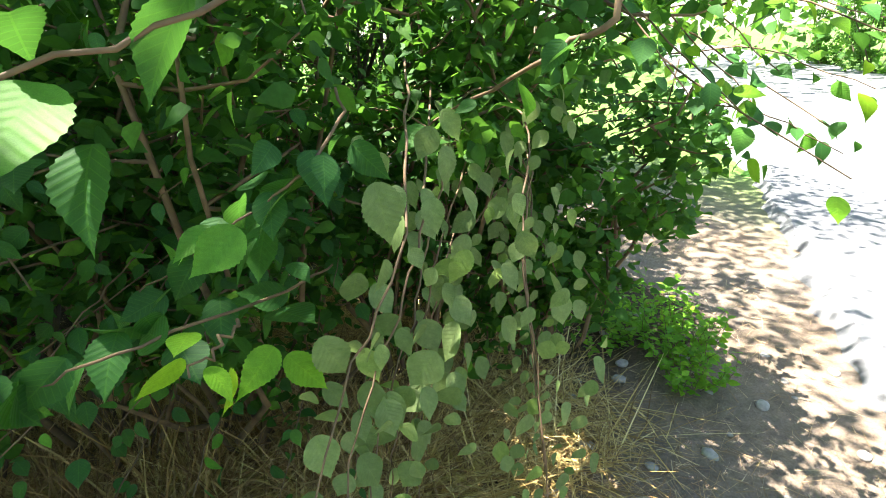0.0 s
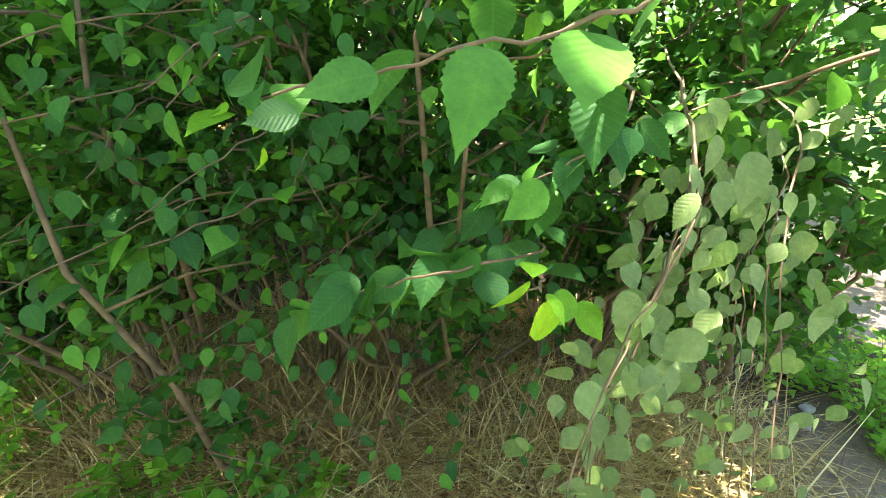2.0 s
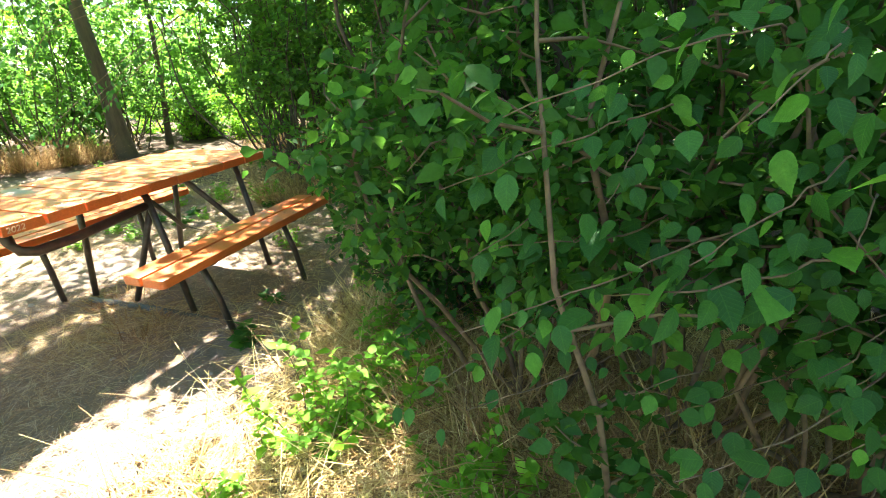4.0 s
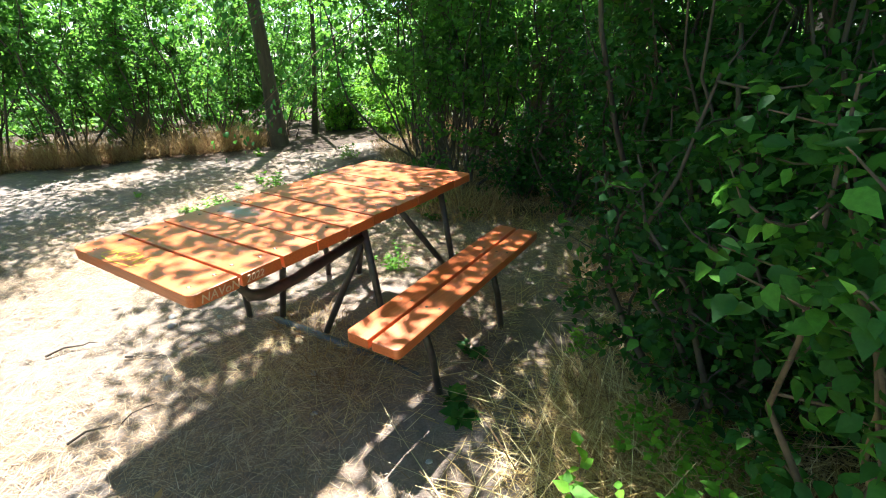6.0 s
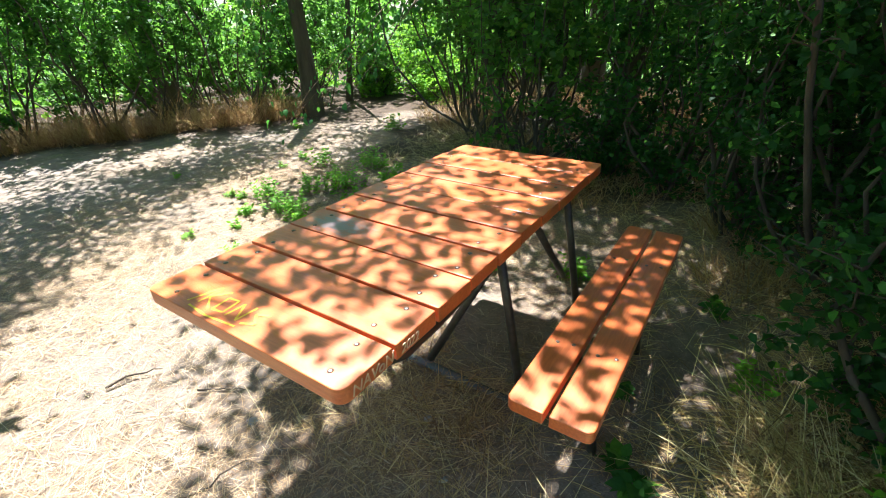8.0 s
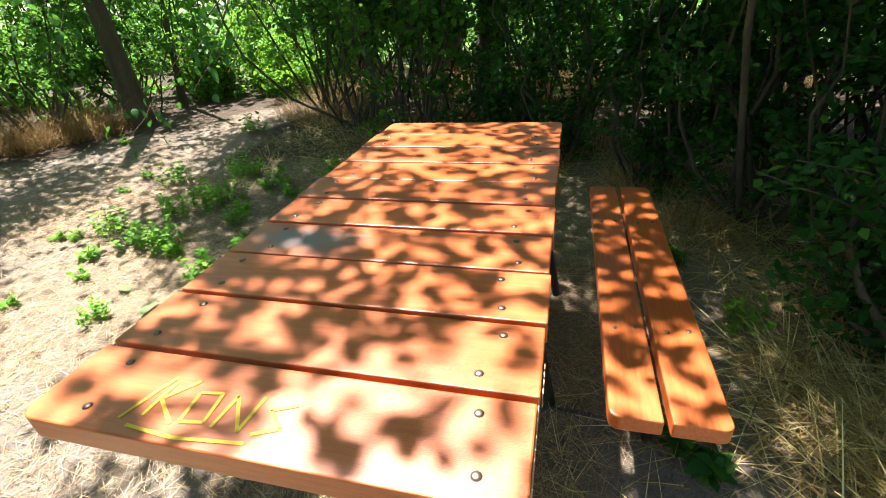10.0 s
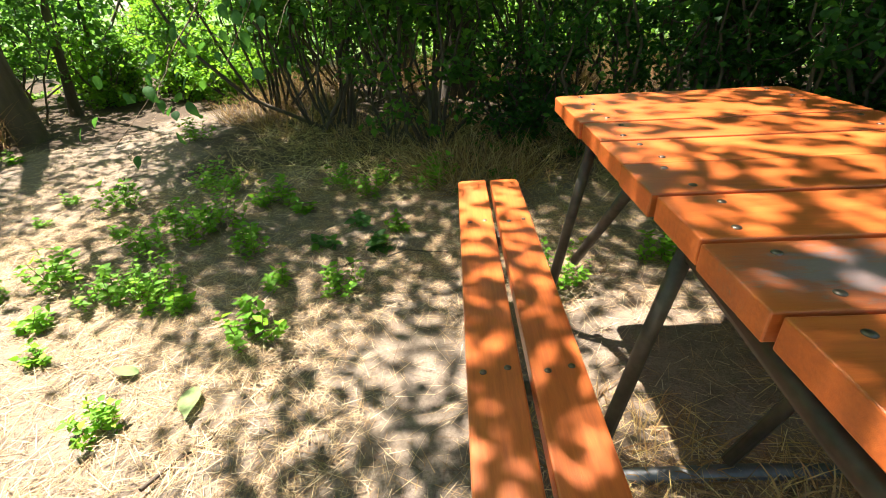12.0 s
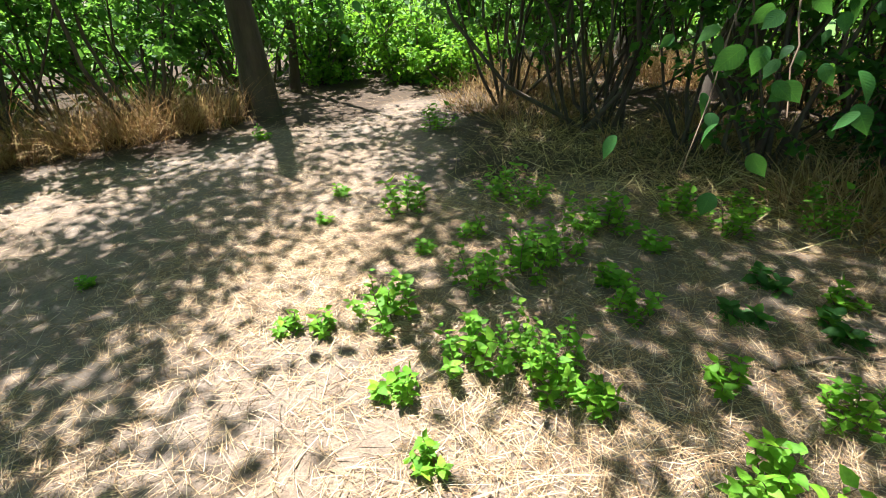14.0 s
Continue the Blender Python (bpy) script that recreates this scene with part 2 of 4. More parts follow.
def world_place(ob):
    p = Vector((0, 0, 0))
    while ob:
        p += ob.location
        ob = ob.parent
    return p


def link_mesh(name, me, parent, mat, label="", kind=""):
    ob = new(name, me)
    if not me.materials:
        me.materials.append(mat)
    if parent:
        ob.parent = parent
    return tagged(ob, label, kind=kind)


def part(name, bm, mat, parent=None, label="", kind="", smooth=True):
    """One mesh object from a bmesh in world metres, under a thing."""
    if parent:
        bmesh.ops.translate(bm, vec=-world_place(parent), verts=bm.verts)
    me = bpy.data.meshes.new(name)
    bm.to_mesh(me)
    bm.free()
    if smooth:
        for p in me.polygons:
            p.use_smooth = True
    return link_mesh(name, me, parent, mat, label, kind)


def mesh_part(name, verts, faces, mat, parent=None, label="", kind="", smooth=True):
    """One mesh object from arrays of places and of faces with one count of corners."""
    verts, faces = np.asarray(verts, np.float32), np.asarray(faces, np.int32)
    if parent:
        verts = verts - np.array(world_place(parent), np.float32)
    me = bpy.data.meshes.new(name)
    k = faces.shape[1]
    me.vertices.add(len(verts))
    me.vertices.foreach_set("co", verts.ravel())
    me.loops.add(faces.size)
    me.loops.foreach_set("vertex_index", faces.ravel())
    me.polygons.add(len(faces))
    me.polygons.foreach_set("loop_start", np.arange(0, faces.size, k, dtype=np.int32))
    me.polygons.foreach_set("use_smooth", np.full(len(faces), smooth))
    me.update(calc_edges=True)
    return link_mesh(name, me, parent, mat, label, kind)


def thing(name, place, label, category, group=""):
    ob = new(name)
    ob.location, ob.empty_display_size = place, 0.1
    return tagged(ob, label, category, group)


def unit(a):
    return a / (np.linalg.norm(a, axis=-1, keepdims=True) + 1e-9)


def leaf_shape(steps, serrate=0.0, droop=0.18, fold=0.22, width=0.33):
    """A leaf of length 1 along +y, folded at the midrib; triangles."""
    ys = np.linspace(0, 1, steps + 1)
    mid = np.stack([0 * ys, ys, -droop * ys**2], 1)
    prof = width * np.sin(np.pi * ys**0.8) ** np.where(ys < 0.42, 0.75, 1.35)
    prof[0] = prof[-1] = 0.0
    k = np.where(np.arange(steps + 1) % 2 == 1, 1 + serrate, 1 - serrate)
    prof = prof * k
    ey = ys + np.where(np.arange(steps + 1) % 2 == 1, serrate * 0.12, 0)
    v, f = [*mid], []
    sides = {}
    for s in (-1, 1):
        ids = {}
        for i in range(1, steps):
            ids[i] = len(v)
            v.append((s * prof[i], ey[i] - 0.02, -droop * ys[i] ** 2 + fold * prof[i]))
        sides[s] = ids
        for i in range(steps):
            a, b2 = ids.get(i), ids.get(i + 1)
            tri = []
            if a is None:
                tri.append((i, i + 1, b2))
            elif b2 is None:
                tri.append((i, i + 1, a))
            else:
                tri += [(i, i + 1, b2), (i, b2, a)]
            f += tri if s < 0 else [t[::-1] for t in tri]
    return np.array(v, float), np.array(f, int)


LEAF_MID, LEAF_FEW, LEAF_LO = leaf_shape(4, 0.0), leaf_shape(3, 0.0), leaf_shape(2, 0.0, 0.2, 0.3, 0.36)


def scatter(shape, places, axes, normals, sizes):
    """Copies of a shape as arrays: +y along axes, +z along normals."""
    v, f = shape
    y = unit(axes)
    x = unit(np.cross(y, normals))
    z = np.cross(x, y)
    s = sizes[:, None, None]
    out = places[:, None] + s * (v[None, :, :1] * x[:, None] + v[None, :, 1:2] * y[:, None] + v[None, :, 2:] * z[:, None])
    return out.reshape(-1, 3), (f[None] + (np.arange(len(places)) * len(v))[:, None, None]).reshape(-1, 3)


def leaf_turns(n, axis_bias=(0, 0, -0.35), spread=1.0):
    ax = unit(rng.normal(size=(n, 3)) * (1, 1, 0.45) * spread + axis_bias)
    no = unit(rng.normal(size=(n, 3)) * 0.55 + np.array((SUN.x, SUN.y, SUN.z)) * 0.9)
    return ax, no


def tubes(lines, sides=6):
    """Tapered round branches along polylines of (places, radii), as arrays of quads."""
    vs, fs, at = [], [], 0
    ang = np.linspace(0, 2 * np.pi, sides, endpoint=False)
    ring = np.arange(sides)
    for pts, rad in lines:
        pts = np.asarray(pts, float)
        d = unit(np.gradient(pts, axis=0))
        ref = np.where(np.abs(d[:, 2:]) > 0.9, np.array([[1.0, 0, 0]]), np.array([[0, 0, 1.0]]))
        u = unit(np.cross(d, ref))
        w = np.cross(d, u)
        r = np.asarray(rad)[:, None, None]
        vs.append((pts[:, None] + r * (np.cos(ang)[None, :, None] * u[:, None] + np.sin(ang)[None, :, None] * w[:, None])).reshape(-1, 3))
        for i in range(len(pts) - 1):
            a = at + i * sides
            fs.append(np.stack([a + ring, a + np.roll(ring, -1), a + sides + np.roll(ring, -1), a + sides + ring], 1))
        at += len(pts) * sides
    return np.concatenate(vs), np.concatenate(fs)


def limb(a, b, bend=0.12, steps=5, r0=0.02, r1=0.005):
    """A crooked branch from a to b."""
    a, b = np.asarray(a, float), np.asarray(b, float)
    t = np.linspace(0, 1, steps + 1)[:, None]
    off = rng.normal(size=3) * bend * np.linalg.norm(b - a)
    wob = np.concatenate([np.zeros((1, 3)), rng.normal(size=(steps, 3)) * 0.02 * np.linalg.norm(b - a)])
    return a + (b - a) * t + off * (4 * t * (1 - t)) + wob, np.linspace(r0, r1, steps + 1)


def at_line(line, t):
    pts, _ = line
    s = np.linspace(0, 1, len(pts))
    return np.array([np.interp(t, s, pts[:, k]) for k in range(3)])


def shrub(base, height, spread, stems, leaves, size, mat, label, low=0.25, shape=None, name="shrub", group="", thick=0.016, lean=(0, 0)):
    """A shrub of many crooked stems from one foot, with twigs and leaves on them."""
    shape = shape or LEAF_LO
    ob = thing(name, base, label, "shrub", group)
    base = np.array(base, float)
    leaf_at = []
    for i in range(stems):
        lines = []
        a = rng.uniform(0, 2 * np.pi)
        out = spread * np.sqrt(rng.uniform(0.05, 1))
        foot = base + np.array([np.cos(a), np.sin(a), 0]) * rng.uniform(0.02, 0.25) * min(1, spread) + (0, 0, -0.03)
        tip = base + np.array([np.cos(a) * out + lean[0], np.sin(a) * out + lean[1], height * rng.uniform(0.6, 1.05)])
        stem = limb(foot, tip, 0.10, 7, thick * rng.uniform(0.6, 1.3), 0.003)
        lines.append(stem)
        for j in range(9):
            t = rng.uniform(low, 1.0)
            p = at_line(stem, t)
            d = unit(rng.normal(size=3) * (1, 1, 0.5) + (0, 0, 0.1))
            tw = limb(p, p + d * rng.uniform(0.15, 0.5) * min(1.2, 0.4 + spread * 0.6), 0.15, 3, 0.0045, 0.0015)
            lines.append(tw)
            leaf_at.append(tw[0])
        v, f = tubes(lines, 5)
        mesh_part("stem", v, f, TWIG if thick < 0.014 else BARK, ob)
    tw = np.array(leaf_at)
    pick, t = rng.integers(0, len(tw), leaves), rng.uniform(0.1, 3, leaves)
    i = np.minimum(t.astype(int), 2)
    fr = (t - i)[:, None]
    pts = tw[pick, i] * (1 - fr) + tw[pick, i + 1] * fr + rng.normal(size=(leaves, 3)) * 0.035
    pts[:, 2] = np.maximum(pts[:, 2], 0.03)
    ax, no = leaf_turns(leaves)
    v, f = scatter(shape, pts, ax, no, rng.uniform(0.6, 1.25, leaves) * size)
    mesh_part("crown", v, f, mat, ob, kind="stuff")
    return ob


def leaf_mesh(name, shape, mat):
    v, f = shape
    me = bpy.data.meshes.new(name)
    me.from_pydata([tuple(p) for p in v], [], [tuple(int(i) for i in t) for t in f])
    for p in me.polygons:
        p.use_smooth = True
    me.materials.append(mat)
    return me


LEAF_MESHES = {}


def spray(owner, pts, n, size, mat, r=0.0026, start=0.25, jitter=0.02, label="", hang=0.35):
    """A leafy branch: a twig through pts and broad serrated leaves set alternately, each an object under it."""
    key = mat.name
    if key not in LEAF_MESHES:
        LEAF_MESHES[key] = [leaf_mesh("leaf", leaf_shape(26, s, d, w, k), mat) for s, d, w, k in ((0.035, 0.2, 0.2, 0.33), (0.045, 0.34, 0.3, 0.31), (0.03, 0.1, 0.14, 0.36), (0.045, 0.45, 0.1, 0.29))]
    pts = np.array(pts, float)
    s = np.linspace(0, 1, len(pts))
    t = np.linspace(0, 1, 4 * len(pts))
    fine = np.stack([np.interp(t, s, pts[:, k]) for k in range(3)], 1)
    fine[1:-1] = (fine[:-2] + fine[1:-1] * 2 + fine[2:]) / 4 + rng.normal(size=(len(t) - 2, 3)) * 0.003
    v, f = tubes([(fine, np.linspace(r, 0.001, len(t)))], 6)
    twig = mesh_part("branch", v, f, TWIG, owner, label)
    origin = np.array(world_place(owner))
    for k, u in enumerate(np.linspace(start, 1.0, n)):
        p = at_line((fine, None), u) + rng.normal(size=3) * jitter
        d = unit(at_line((fine, None), min(1, u + 0.05)) - at_line((fine, None), max(0, u - 0.05)))
        side = unit(np.cross(d, (0, 0, 1.0))) * (1 if k % 2 else -1)
        ax = unit(d * 0.55 + side * 0.8 + np.array([0, 0, -hang]) + rng.normal(size=3) * 0.3)
        no = unit(np.array([-0.1, -0.25 - 0.5 * hang, 0.9]) + rng.normal(size=3) * 0.45)
        x = unit(np.cross(ax, no))
        z = np.cross(x, ax)
        q = size * rng.uniform(0.6, 1.25)
        lf = new("leaf", LEAF_MESHES[key][rng.integers(0, 4)])
        lf.parent = twig
        lf.matrix_basis = Matrix([[*(q * np.array([x[i], ax[i], z[i]])), p[i] - origin[i]] for i in range(3)] + [[0, 0, 0, 1]])
    return twig

# ---- ground, road ----
def relief(x, y):
    """Height of the ground; almost level, with small humps, and a bank behind the thicket."""
    z = 0.012 * np.sin(1.7 * x + 0.6) * np.cos(1.3 * y) + 0.008 * np.sin(4.1 * x + 2.2 * y)
    return z - 0.01


def litter_shade_at(x, y):
    """Share of dark humus with shade painted in: under thicket, behind table, along hedge."""
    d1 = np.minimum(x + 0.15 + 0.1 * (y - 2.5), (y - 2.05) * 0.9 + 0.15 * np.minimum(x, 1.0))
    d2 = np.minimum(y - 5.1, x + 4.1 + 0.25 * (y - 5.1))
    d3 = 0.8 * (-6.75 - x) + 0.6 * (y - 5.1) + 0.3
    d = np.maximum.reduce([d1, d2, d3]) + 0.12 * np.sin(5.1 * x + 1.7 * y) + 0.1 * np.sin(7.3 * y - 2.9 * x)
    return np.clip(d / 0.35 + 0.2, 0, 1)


def lane_edge(x):
    """Where the lane's near edge runs: y for each x."""
    return np.interp(x, [2.2, 2.45, 2.95, 3.5, 4.6, 6.2, 8.5, 14.0, 40.0], [-12.0, 0.2, 1.2, 1.55, 2.1, 3.2, 4.85, 8.6, 26.0])


def ground_sheet():
    xs = np.concatenate([[-400, -120, -50, -25, -16], np.arange(-12, 3.61, 0.13), [3.9, 7.0, 12, 25, 60, 150, 400]])
    ys = np.concatenate([[-400, -100, -30, -10, -4], np.arange(-1.5, 11.0, 0.13), [14, 20, 35, 80, 200, 400]])
    gx, gy = np.meshgrid(xs, ys)
    gz = relief(gx, gy)
    fine = (gx > -12) & (gx < 3.5) & (gy > -1.5) & (gy < 11)
    gz = np.where(fine, gz + rng.normal(size=gz.shape) * 0.006, np.where(gx > 3.5, -0.03, gz))
    v = np.stack([gx, gy, gz], -1).reshape(-1, 3)
    w = len(xs)
    i, j = np.meshgrid(np.arange(len(ys) - 1), np.arange(w - 1), indexing="ij")
    a = (i * w + j).ravel()
    ob = mesh_part("ground", v, np.stack([a, a + 1, a + w + 1, a + w], 1), GROUND)
    mask = ob.data.attributes.new("litter_shade", "FLOAT", "POINT")
    mask.data.foreach_set("value", np.where(fine, litter_shade_at(gx, gy), 0.0).ravel().astype(np.float32))
    tagged(ob, "trodden grey-brown soil strewn with dry straw", "ground", kind="structure")


ground_sheet()


def road():
    """Narrow asphalt lane that bends away, with a ragged edge, a slab proud of the ground."""
    line = np.array([(2.2, -14.0), (2.25, -3.0), (2.4, -0.4), (2.6, 0.6), (2.95, 1.2), (3.5, 1.55), (4.6, 2.1), (6.2, 3.2), (8.5, 4.85), (14.0, 8.6), (40.0, 26.0)])
    beyond = np.array([(6.4, -14.0), (6.45, -5.0), (6.5, -4.0), (6.6, -3.4), (6.75, -2.9), (7.0, -2.5), (7.6, -1.7), (8.9, -0.5), (11.0, 1.25), (16.4, 5.0), (42.3, 22.5)])
    run = np.concatenate([[0], np.cumsum(np.linalg.norm(np.diff(line, axis=0), axis=1))])
    t = np.concatenate([np.arange(0, 24, 0.12), np.arange(24, run[-1], 1.0)])
    e = np.stack([np.interp(t, run, line[:, k]) for k in (0, 1)], 1)
    for _ in range(12):
        e[1:-1] = (e[:-2] + 2 * e[1:-1] + e[2:]) / 4
    far = np.stack([np.interp(t, run, beyond[:, k]) for k in (0, 1)], 1)
    d = np.gradient(e, axis=0)
    side = unit(np.stack([d[:, 1], -d[:, 0]], 1))
    e = e + side * (0.04 * np.sin(2.1 * t) + 0.025 * rng.normal(size=len(t)))[:, None]
    n = len(t)
    rows = [(e, -0.03), (e + side * 0.05, 0.03), (far, 0.03), (far + (0.04, -0.04), -0.03)]
    v = np.concatenate([np.concatenate([p, np.full((n, 1), z)], 1) for p, z in rows])
    f = []
    for k in range(3):
        a = k * n + np.arange(n - 1)
        f.append(np.stack([a, a + n, a + n + 1, a + 1], 1))
    tagged(mesh_part("road", v, np.concatenate(f), ASPHALT, smooth=False), "sunlit grey asphalt lane with a crumbling edge", "road", kind="structure")


road()

# ---- picnic table ----
def plank_bm(x0, x1, y0, y1, z0, z1, round_at=(), r=0.035, bev=0.004):
    """A plank; corners named in round_at ('nl', 'nr', 'fl', 'fr') are rounded in plan."""
    pts = []
    for key, cx, cy, sx, sy, start in (("nl", x0, y0, 1, 1, 180), ("nr", x1, y0, -1, 1, 270), ("fr", x1, y1, -1, -1, 0), ("fl", x0, y1, 1, -1, 90)):
        if key in round_at:
            for k in range(7):
                a = radians(start + 15 * k)
                pts.append((cx + sx * r + r * math.cos(a), cy + sy * r + r * math.sin(a)))
        else:
            pts.append((cx, cy))
    bm = bmesh.new()
    face = bm.faces.new([bm.verts.new((x, y, z0)) for x, y in pts])
    ext = bmesh.ops.extrude_face_region(bm, geom=[face])
    bmesh.ops.translate(bm, vec=(0, 0, z1 - z0), verts=[g for g in ext["geom"] if isinstance(g, bmesh.types.BMVert)])
    bmesh.ops.recalc_face_normals(bm, faces=bm.faces)
    rim = [e for e in bm.edges if len(e.link_faces) == 2 and e.calc_face_angle(0) > 1.0]
    bmesh.ops.bevel(bm, geom=rim, offset=bev, segments=2, affect="EDGES", profile=0.5)
    return bm


def pipe_bm(pts, r, sides=10, closed=True):
    v, f = tubes([(np.array(pts, float), np.full(len(pts), r))], sides)
    bm = bmesh.new()
    vs = [bm.verts.new(p) for p in v]
    for q in f:
        bm.faces.new([vs[i] for i in q])
    bm.faces.new(vs[:sides][::-1])
    bm.faces.new(vs[-sides:])
    return bm


def bolt_bm(x, y, z, r=0.0072):
    bm = bmesh.new()
    bmesh.ops.create_uvsphere(bm, u_segments=12, v_segments=6, radius=r, matrix=Matrix.Translation((x, y, z)) @ Matrix.Diagonal((1, 1, 0.38, 1)))
    return bm


TOP, SEAT = 0.75, 0.45
TX0, TX1 = -1.852, -1.144
JOINTS = [2.12, 2.276, 2.432, 2.588, 2.744, 2.898, 3.052, 3.207, 3.365, 3.535, 3.715]
table = thing("picnic_table", (-1.5, 2.92, 0), "orange-stained wooden picnic table on dark bent steel pipes", "picnic table")
boards = []
for i, (a, c) in enumerate(zip(JOINTS, JOINTS[1:])):
    gap = 0.0046 if i < 6 else 0.003
    wob = 0.004 * ((i * 37) % 5 - 2) / 2
    ends = ("nl", "nr") if i == 0 else ("fl", "fr") if i == 9 else ()
    bd = part("board", plank_bm(TX0 + wob, TX1 + wob * 0.7, a + (gap if i else 0), c - gap, TOP - 0.040, TOP + 0.0012 * ((i * 7) % 3), ends, 0.026, 0.0025), WOOD_WORN if i == 3 else WOOD_X, table, "rubbed bare and grey in one spot" if i == 3 else "", smooth=False)
    boards.append(bd)
    for fx in (TX0 + 0.075, TX1 - 0.075):
        for fy in ((0.22, 0.78)):
            part("bolt", bolt_bm(fx + 0.012 * ((i * 13 + int(fy * 10)) % 3 - 1), a + (c - a) * fy, TOP + 0.0012 * ((i * 7) % 3)), BOLT, bd)

for sx, x in ((-1, TX0 + 0.10), (1, TX1 - 0.10)):
    rail = [(x, 2.33, TOP - 0.04), (x, 2.335, TOP - 0.09), (x, 2.36, TOP - 0.135), (x, 2.41, TOP - 0.155), (x, 2.55, TOP - 0.155), (x, 2.93, TOP - 0.12)]
    part("support_rail", pipe_bm(rail, 0.021), STEEL, table)
    part("stringer", plank_bm(x - 0.02, x + 0.02, 2.55, 3.62, TOP - 0.062, TOP - 0.0412), STEEL, table, smooth=False)
    for fy in (2.93, 3.55):
        part("table_leg", pipe_bm([(x, fy, TOP - 0.06), (x + sx * 0.05, fy, 0.42), (x + sx * 0.12, fy - 0.01, 0.045)], 0.0165), STEEL, table)
    part("brace", pipe_bm([(x, 3.18, TOP - 0.06), (x + sx * 0.02, 3.48, 0.33), (x + sx * 0.03, 3.54, 0.25)], 0.015), STEEL, table)
part("cross_brace", pipe_bm([(TX1 - 0.12, 2.95, 0.60), (-1.55, 2.93, 0.05)], 0.016), STEEL, table)
part("ground_pipe", pipe_bm([(-1.95, 2.93, -0.006), (-1.5, 2.93, 0.006), (-0.98, 2.93, -0.006)], 0.020), PIPE, table, "grey galvanised pipe half sunk in soil")


def bench(x0, x1, split, y0, y1, out):
    ob = thing("bench", ((x0 + x1) / 2, (y0 + y1) / 2, 0), "orange-stained two-plank bench on dark steel posts beside the table", "bench", "benches at the table")
    for a, c, ends in ((x0, split - 0.008, ("nl", "fl")), (split + 0.008, x1, ("nr", "fr"))):
        pl = part("plank", plank_bm(a, c, y0, y1, SEAT - 0.04, SEAT, ends, 0.022), WOOD_Y, ob, smooth=False)
        for fy in (2.83, 3.45):
            for k in (0.3, 0.75):
                part("bolt", bolt_bm(a + (c - a) * k, fy + 0.01 * (k > 0.5), SEAT, 0.0068), BOLT, pl)
    for fy in (2.83, 3.45):
        part("bracket", plank_bm(x0 + 0.02, x1 - 0.02, fy - 0.02, fy + 0.02, SEAT - 0.055, SEAT - 0.0412), STEEL, ob, smooth=False)
        xm = (x0 + x1) / 2
        part("post", pipe_bm([(xm, fy, SEAT - 0.05), (xm + out * 0.035, fy + 0.03, 0.2), (xm + out * 0.06, fy + 0.05, -0.03)], 0.0165), STEEL, ob)
    return ob


bench(-1.010, -0.775, -0.897, 2.54, 3.80, 1)
bench(-2.160, -1.945, -2.052, 2.52, 3.80, -1)


def stroke_bm(lines, w, place, ux, uz, un):
    """Flat painted or scratched strokes: each a run of points in the plane of ux and uz, with a width."""
    bm = bmesh.new()
    ux, uz, un, place = Vector(ux), Vector(uz), Vector(un), Vector(place)
    for pts in lines:
        for (a, b2), (c, d) in zip(pts, pts[1:]):
            p, q = Vector((a, b2)), Vector((c, d))
            side = Vector((-(q - p).y, (q - p).x)).normalized() * w / 2
            quad = [p + side, p - side, q - side, q + side]
            bm.faces.new([bm.verts.new(place + ux * s.x + uz * s.y + un * 0.0012) for s in quad])
    bmesh.ops.recalc_face_normals(bm, faces=bm.faces)
    return bm


def lettering(text, size, place, turn, mat, name, thick=0.0008):
    """Readable letters as a flat mesh of their own."""
    cu = bpy.data.curves.new(name, "FONT")
    cu.body, cu.size, cu.extrude, cu.shear = text, size, thick, 0.25
    tmp = bpy.data.objects.new(name + "_curve", cu)
    scene.collection.objects.link(tmp)
    dg = bpy.context.evaluated_depsgraph_get()
    me = bpy.data.meshes.new_from_object(tmp.evaluated_get(dg))
    bpy.data.objects.remove(tmp)
    me.materials.clear()
    bm = bmesh.new()
    bm.from_mesh(me)
    bmesh.ops.transform(bm, matrix=Matrix.Translation(place) @ turn, verts=bm.verts)
    return bm


FACE_RIGHT = Matrix(((0, 0, 1, 0), (1, 0, 0, 0), (0, 1, 0, 0), (0, 0, 0, 1)))
part("scratched_letters", lettering("NAVoN", 0.037, (TX1 - 0.0015, 2.146, TOP - 0.033), FACE_RIGHT, SCRATCH, "letters"), SCRATCH, boards[0], "letters scratched into the board edge", smooth=False)
part("scratched_letters", lettering("2022", 0.032, (TX1 + 0.0028, 2.292, TOP - 0.030), FACE_RIGHT, SCRATCH, "numerals"), SCRATCH, boards[1], "numerals scratched into the board edge", smooth=False)
scrawl = [[(0.0, 0.02), (0.02, 0.08), (0.03, 0.10)], [(0.03, 0.03), (0.035, 0.09)], [(0.07, 0.10), (0.035, 0.06), (0.08, 0.025)], [(0.09, 0.03), (0.085, 0.08), (0.12, 0.085), (0.125, 0.035), (0.09, 0.03)], [(0.14, 0.03), (0.145, 0.085), (0.18, 0.03), (0.185, 0.09)], [(0.24, 0.085), (0.205, 0.07), (0.235, 0.045), (0.20, 0.03)], [(0.02, 0.012), (0.10, 0.006), (0.20, 0.016)]]
part("yellow_scrawl", stroke_bm(scrawl, 0.0052, (-1.70, 2.125, TOP), (1, 0, 0), (0, 1, 0), (0, 0, 1)), YELLOW, boards[0], "faded yellow marker scrawl", kind="stuff", smooth=False)

